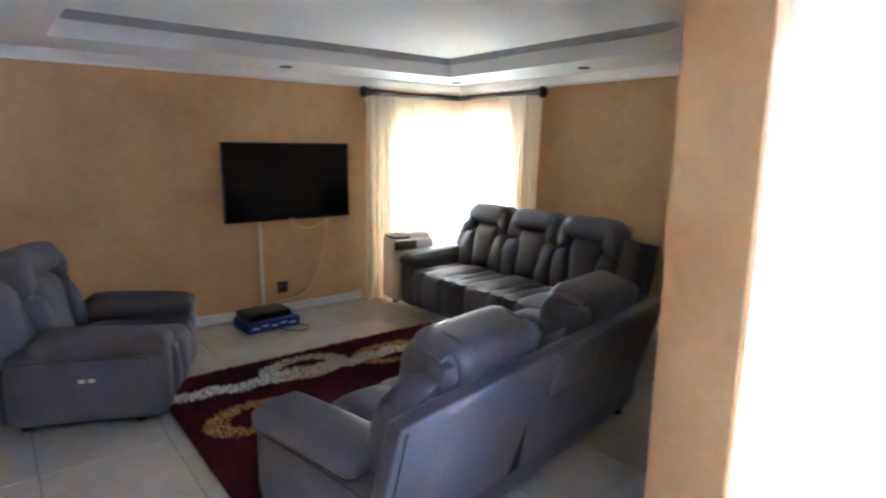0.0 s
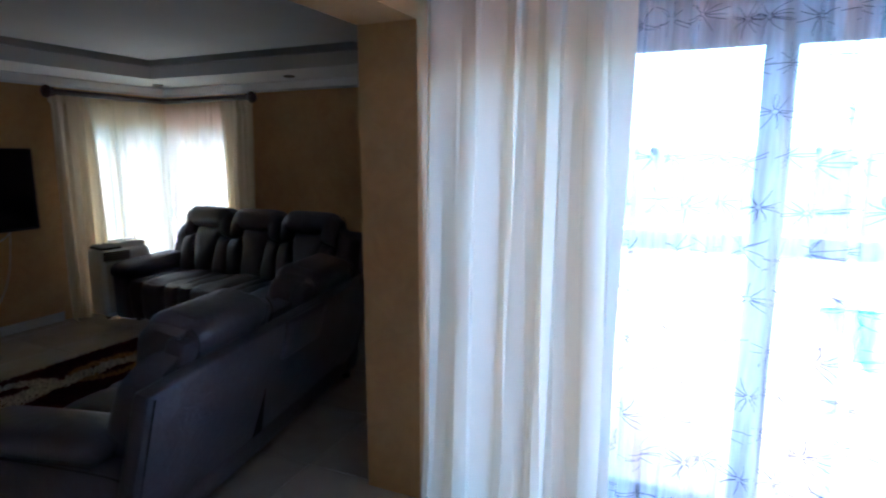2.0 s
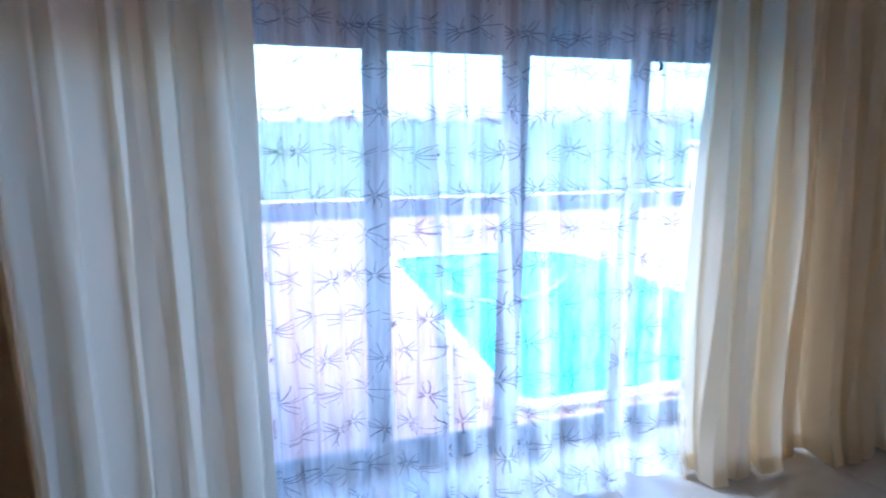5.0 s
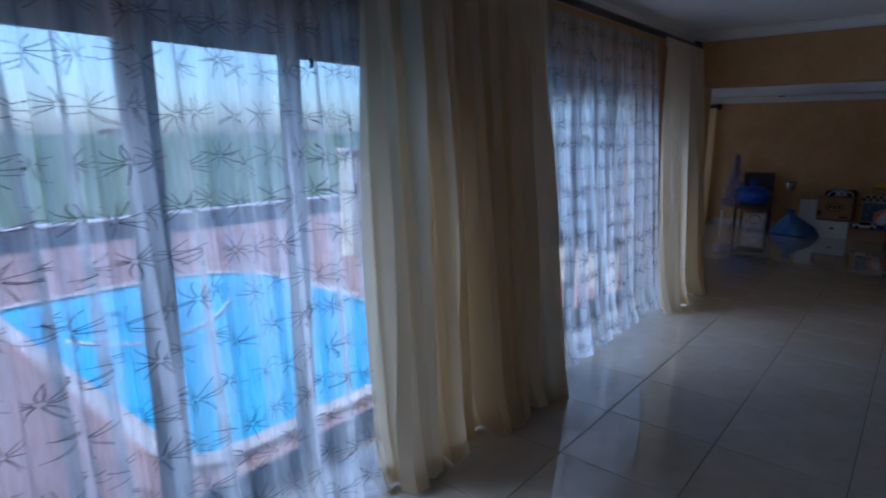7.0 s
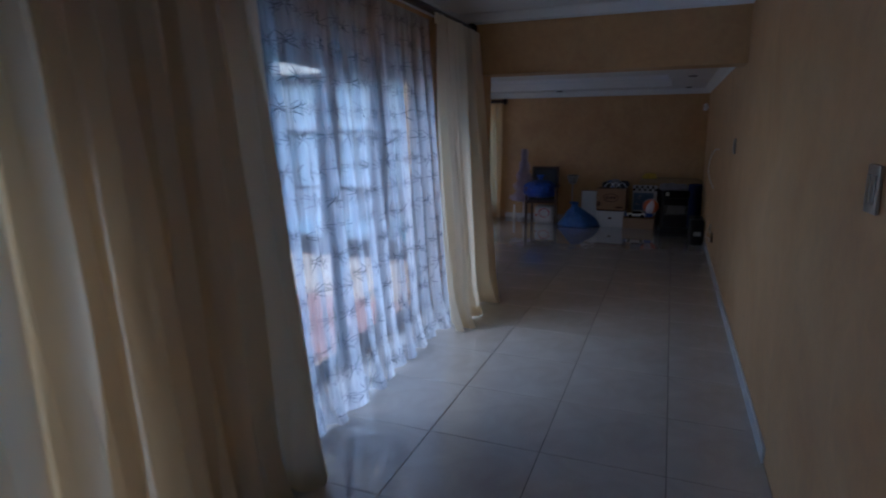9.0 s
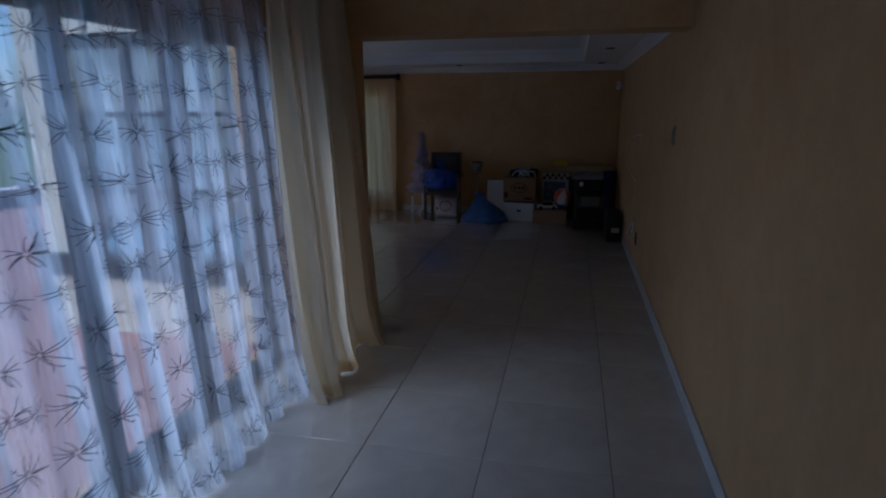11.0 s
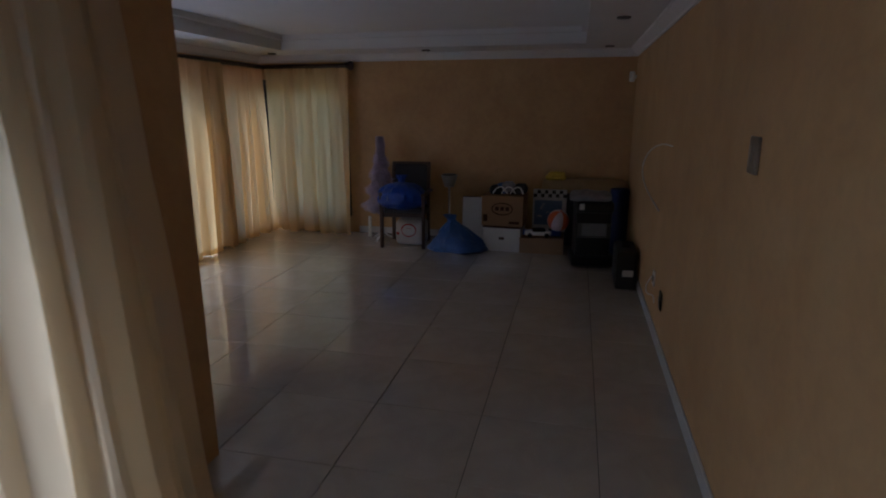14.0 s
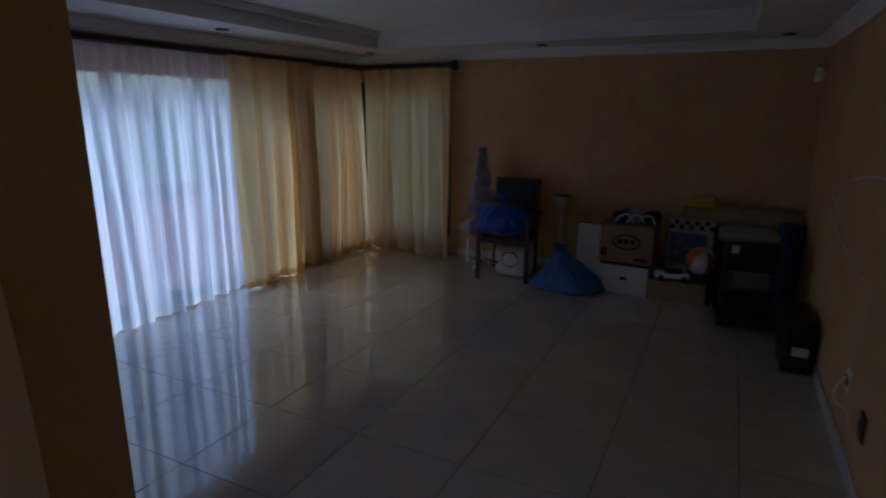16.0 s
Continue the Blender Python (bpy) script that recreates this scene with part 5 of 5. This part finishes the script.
def game_board():
    t = thing("board_game", "chequered board game box standing on edge", "board game", pose(-0.9, 12.53, 0.185, -6, 0, 0))
    part("box", boxed((-0.19, -0.02, 0), (0.2, 0.02, 0.5), bevel=0.003), M_WHITEBOX, t)
    pic = part("picture", boxed((-0.17, -0.0225, 0.08), (0.15, -0.0195, 0.37)), card("blue_grey_print", srgb(116, 136, 164)), t)
    rnd = random.Random(8)
    for k in range(9):
        x, z = rnd.uniform(-0.14, 0.1), rnd.uniform(0.12, 0.32)
        bm = bmesh.new()
        tube(bm, [(x, -0.024, z), (x + 0.02, -0.024, z + 0.025), (x + 0.04, -0.024, z)], 0.004)
        part("print_curl", bm, M_WHITEBOX, t)
    for i in range(9):
        for j in range(2):
            if (i + j) % 2 == 0:
                part("square", boxed((-0.185 + i * 0.043, -0.0225, 0.405 + j * 0.043), (-0.144 + i * 0.043, -0.0195, 0.446 + j * 0.043)), M_BLACK, t)


game_board()
M_ORANGE = plain("orange_vinyl", srgb(206, 96, 40), 0.4)
M_PINKWHITE = plain("white_vinyl", srgb(214, 200, 198), 0.4)


def beach_ball():
    t = thing("ball", "orange and white ball resting in the box", "ball", pose(-0.78, 12.33, 0.36, 20, 15, 0))
    for k in range(6):
        bm = bmesh.new()
        nu, nv = 6, 12
        g = [[bm.verts.new((0.125 * math.sin(math.pi * (0.02 + 0.96 * j / nv)) * math.cos(1.0472 * (k + i / nu)), 0.125 * math.sin(math.pi * (0.02 + 0.96 * j / nv)) * math.sin(1.0472 * (k + i / nu)), 0.125 * math.cos(math.pi * (0.02 + 0.96 * j / nv)))) for i in range(nu + 1)] for j in range(nv + 1)]
        for j in range(nv):
            for i in range(nu):
                bm.faces.new((g[j][i], g[j + 1][i], g[j + 1][i + 1], g[j][i + 1]))
        part("gore", bm, M_ORANGE if k % 2 else M_PINKWHITE, t)


beach_ball()
M_TOYBLUE = plain("blue_toy_plastic", srgb(44, 84, 176), 0.35)
tb = thing("toy_track", "blue plastic toy ramp laid over the box", "toy", pose(-0.98, 12.3, 0.182))
part("ramp", boxed((-0.2, -0.03, 0), (0.24, 0.1, 0.05), bevel=0.012, seg=2), M_TOYBLUE, tb)
part("lip", boxed((-0.2, -0.04, 0.05), (0.24, -0.02, 0.065), bevel=0.005), M_TOYBLUE, tb)


def toy_car():
    t = thing("toy_car", "white toy sports car with black windows", "toy car", pose(-1.0, 12.235, 0.182, 0, 0, 8))
    part("body", padded((0, 0, 0.042), (0.3, 0.12, 0.05), 0.022, 6), M_WHITE, t)
    part("cabin", padded((0.01, 0, 0.075), (0.15, 0.1, 0.045), 0.02, 6), M_GLOSSBLACK, t, "black glossy cabin")
    for sx in (-1, 1):
        for sy in (-1, 1):
            bm = bmesh.new()
            rod(bm, (sx * 0.095, sy * 0.05, 0.026), (sx * 0.095, sy * 0.064, 0.026), 0.026, seg=16)
            part("wheel", bm, M_BLACK, t)
    part("spoiler", boxed((0.12, -0.055, 0.08), (0.15, 0.055, 0.086), bevel=0.002), M_BLACK, t)


toy_car()
M_FOAM = plain("cream_foam", srgb(158, 132, 94), 0.9, vary=0.1, scale=20, bump=0.4)
M_YELLOW = plain("yellow_cloth", srgb(206, 172, 62), 0.9, vary=0.15, scale=20, bump=0.3)
mt = thing("rolled_mattress", "rolled cream foam mattress along the wall", "mattress", pose(-0.5, 12.68, 0.0))
part("roll", padded((0, 0, 0.72), (1.0, 0.22, 0.17), 0.08, 8, 0.01), M_FOAM, mt)
part("stand_box", boxed((-0.46, -0.06, 0), (0.46, 0.1, 0.64), bevel=0.006), M_SEATCLOTH, mt, "dark case below the roll")
yc = thing("folded_cloth", "folded yellow cloth on the rolled mattress", "cloth", pose(-0.84, 12.66, 0.8))
part("fold", padded((0, 0, 0.02), (0.24, 0.18, 0.045), 0.02, 5, 0.01), M_YELLOW, yc)
part("fold", padded((0.01, 0.005, 0.058), (0.2, 0.15, 0.035), 0.016, 5, 0.01), M_YELLOW, yc)


def gas_heater():
    t = thing("gas_heater", "black cabinet gas heater on castors", "heater", pose(-0.42, 11.88, 0, 0, 0, 6))
    part("cabinet", padded((0, 0.02, 0.36), (0.36, 0.34, 0.62), 0.03, 6), M_BLACK, t)
    part("hood", padded((0, -0.03, 0.63), (0.38, 0.38, 0.12), 0.04, 6), M_BLACK, t)
    part("base_tray", padded((0, -0.03, 0.07), (0.44, 0.44, 0.1), 0.03, 6), M_BLACK, t)
    g = part("burner_panel", boxed((-0.12, -0.175, 0.33), (0.13, -0.16, 0.46), bevel=0.004), plain("grey_ceramic", srgb(128, 128, 126), 0.7), t, "grey ceramic burner")
    for k in range(8):
        bm = bmesh.new()
        rod(bm, (-0.17 + 0.0, -0.19, 0.32 + k * 0.02), (0.17, -0.19, 0.32 + k * 0.02), 0.0025, seg=6)
        part("guard_wire", bm, M_BRASS, t)
    part("label", boxed((-0.16, -0.2225, 0.61), (-0.11, -0.2185, 0.67)), M_WHITE, t, "small white label")
    for sx in (-1, 1):
        for sy in (-1, 1):
            bm = bmesh.new()
            rod(bm, (sx * 0.16 - 0.012, sy * 0.14, 0.022), (sx * 0.16 + 0.012, sy * 0.14, 0.022), 0.022, seg=10)
            part("castor", bm, M_BLACK, t)


gas_heater()
gb = thing("plastic_bag", "crumpled grey see-through bag lying on the heater", "plastic bag", pose(-0.45, 11.82, 0.69))
part("wrap", padded((0, 0, 0.035), (0.42, 0.26, 0.07), 0.03, 8, 0.02, warp=lambda q: q + Vector((0, 0, 0.02 * noise.noise(q * 14) + 0.02 * noise.noise(q * 30)))), M_GREYBAG, gb)
M_NAVY = plain("navy_foam", srgb(40, 54, 104), 0.85, vary=0.2, scale=30, bump=0.3)
ym = thing("yoga_mat", "dark blue rolled mat standing in the corner", "mat", pose(-0.12, 12.35, 0))
bm = bmesh.new()
tube(bm, [((0.02 + 0.0125 * a / 6.28 * 1.0) * math.cos(a), (0.02 + 0.0125 * a / 6.28) * math.sin(a), 0.7425) for a in [k * 0.5 for k in range(80)]], 0.002, 4)
part("spiral_end", bm, M_SEATCLOTH, ym)
bm = bmesh.new()
lathe(bm, [(0.1, 0), (0.102, 0.01), (0.1, 0.4), (0.102, 0.735), (0.096, 0.742)], 24)
part("roll", bm, M_NAVY, ym)
bk = thing("speaker_case", "black case with a white label on the floor by the wall", "case", pose(-0.12, 11.2, 0, 0, 0, 0))
part("body", padded((0, 0, 0.18), (0.19, 0.5, 0.36), 0.025, 6, 0.004), M_BLACK, bk)
part("label", boxed((-0.035, -0.2565, 0.13), (0.06, -0.2525, 0.19), bevel=0.001), M_WHITEBOX, bk, "white paper label")
part("handle", boxed((-0.04, -0.08, 0.36), (0.04, 0.08, 0.378), bevel=0.006), M_BLACK, bk)


# ---- floor tiles ----
TX, TY, X0, Y0 = 0.599, 0.6, -0.44, 4.297
FLOOR = bpy.data.objects["floor"]
YT = [Y0 + TY * k for k in (-7, -1, 6)]   # joints at which the rooms meet
ROOMS = [(XL, 0.0, YA, YT[0]), (XW, 2.4, YT[0], YT[1]), (XW, 0.0, YT[1], YT[2]), (XL, 0.0, YT[2], YB2)]
shared = {}


def tile_mesh(w, d):
    key = (round(w, 3), round(d, 3))
    if key not in shared:
        g, b, hh = 0.0018, 0.0012, 0.006
        x, y = w / 2 - g, d / 2 - g
        vs = [(-x, -y, -hh), (x, -y, -hh), (x, y, -hh), (-x, y, -hh), (-x, -y, -b), (x, -y, -b), (x, y, -b), (-x, y, -b), (-x + b, -y + b, 0), (x - b, -y + b, 0), (x - b, y - b, 0), (-x + b, y - b, 0)]
        fs = [(8, 9, 10, 11)] + [(i, (i + 1) % 4, 4 + (i + 1) % 4, 4 + i) for i in range(4)] + [(4 + i, 4 + (i + 1) % 4, 8 + (i + 1) % 4, 8 + i) for i in range(4)]
        me = bpy.data.meshes.new("tile")
        me.from_pydata(vs, [], fs)
        me.materials.append(M_TILE)
        shared[key] = me
    return shared[key]


for rx0, rx1, ry0, ry1 in ROOMS:
    for i in range(math.floor((rx0 - X0) / TX), math.ceil((rx1 - X0) / TX)):
        for j in range(math.floor((ry0 - Y0) / TY), math.ceil((ry1 - Y0) / TY)):
            ax, bx_ = max(rx0, X0 + i * TX), min(rx1, X0 + (i + 1) * TX)
            ay, by = max(ry0, Y0 + j * TY), min(ry1, Y0 + (j + 1) * TY)
            if bx_ - ax < 0.02 or by - ay < 0.02:
                continue
            o = new("tile", tile_mesh(bx_ - ax, by - ay))
            o.location = ((ax + bx_) / 2, (ay + by) / 2, 0)
            o.parent = FLOOR
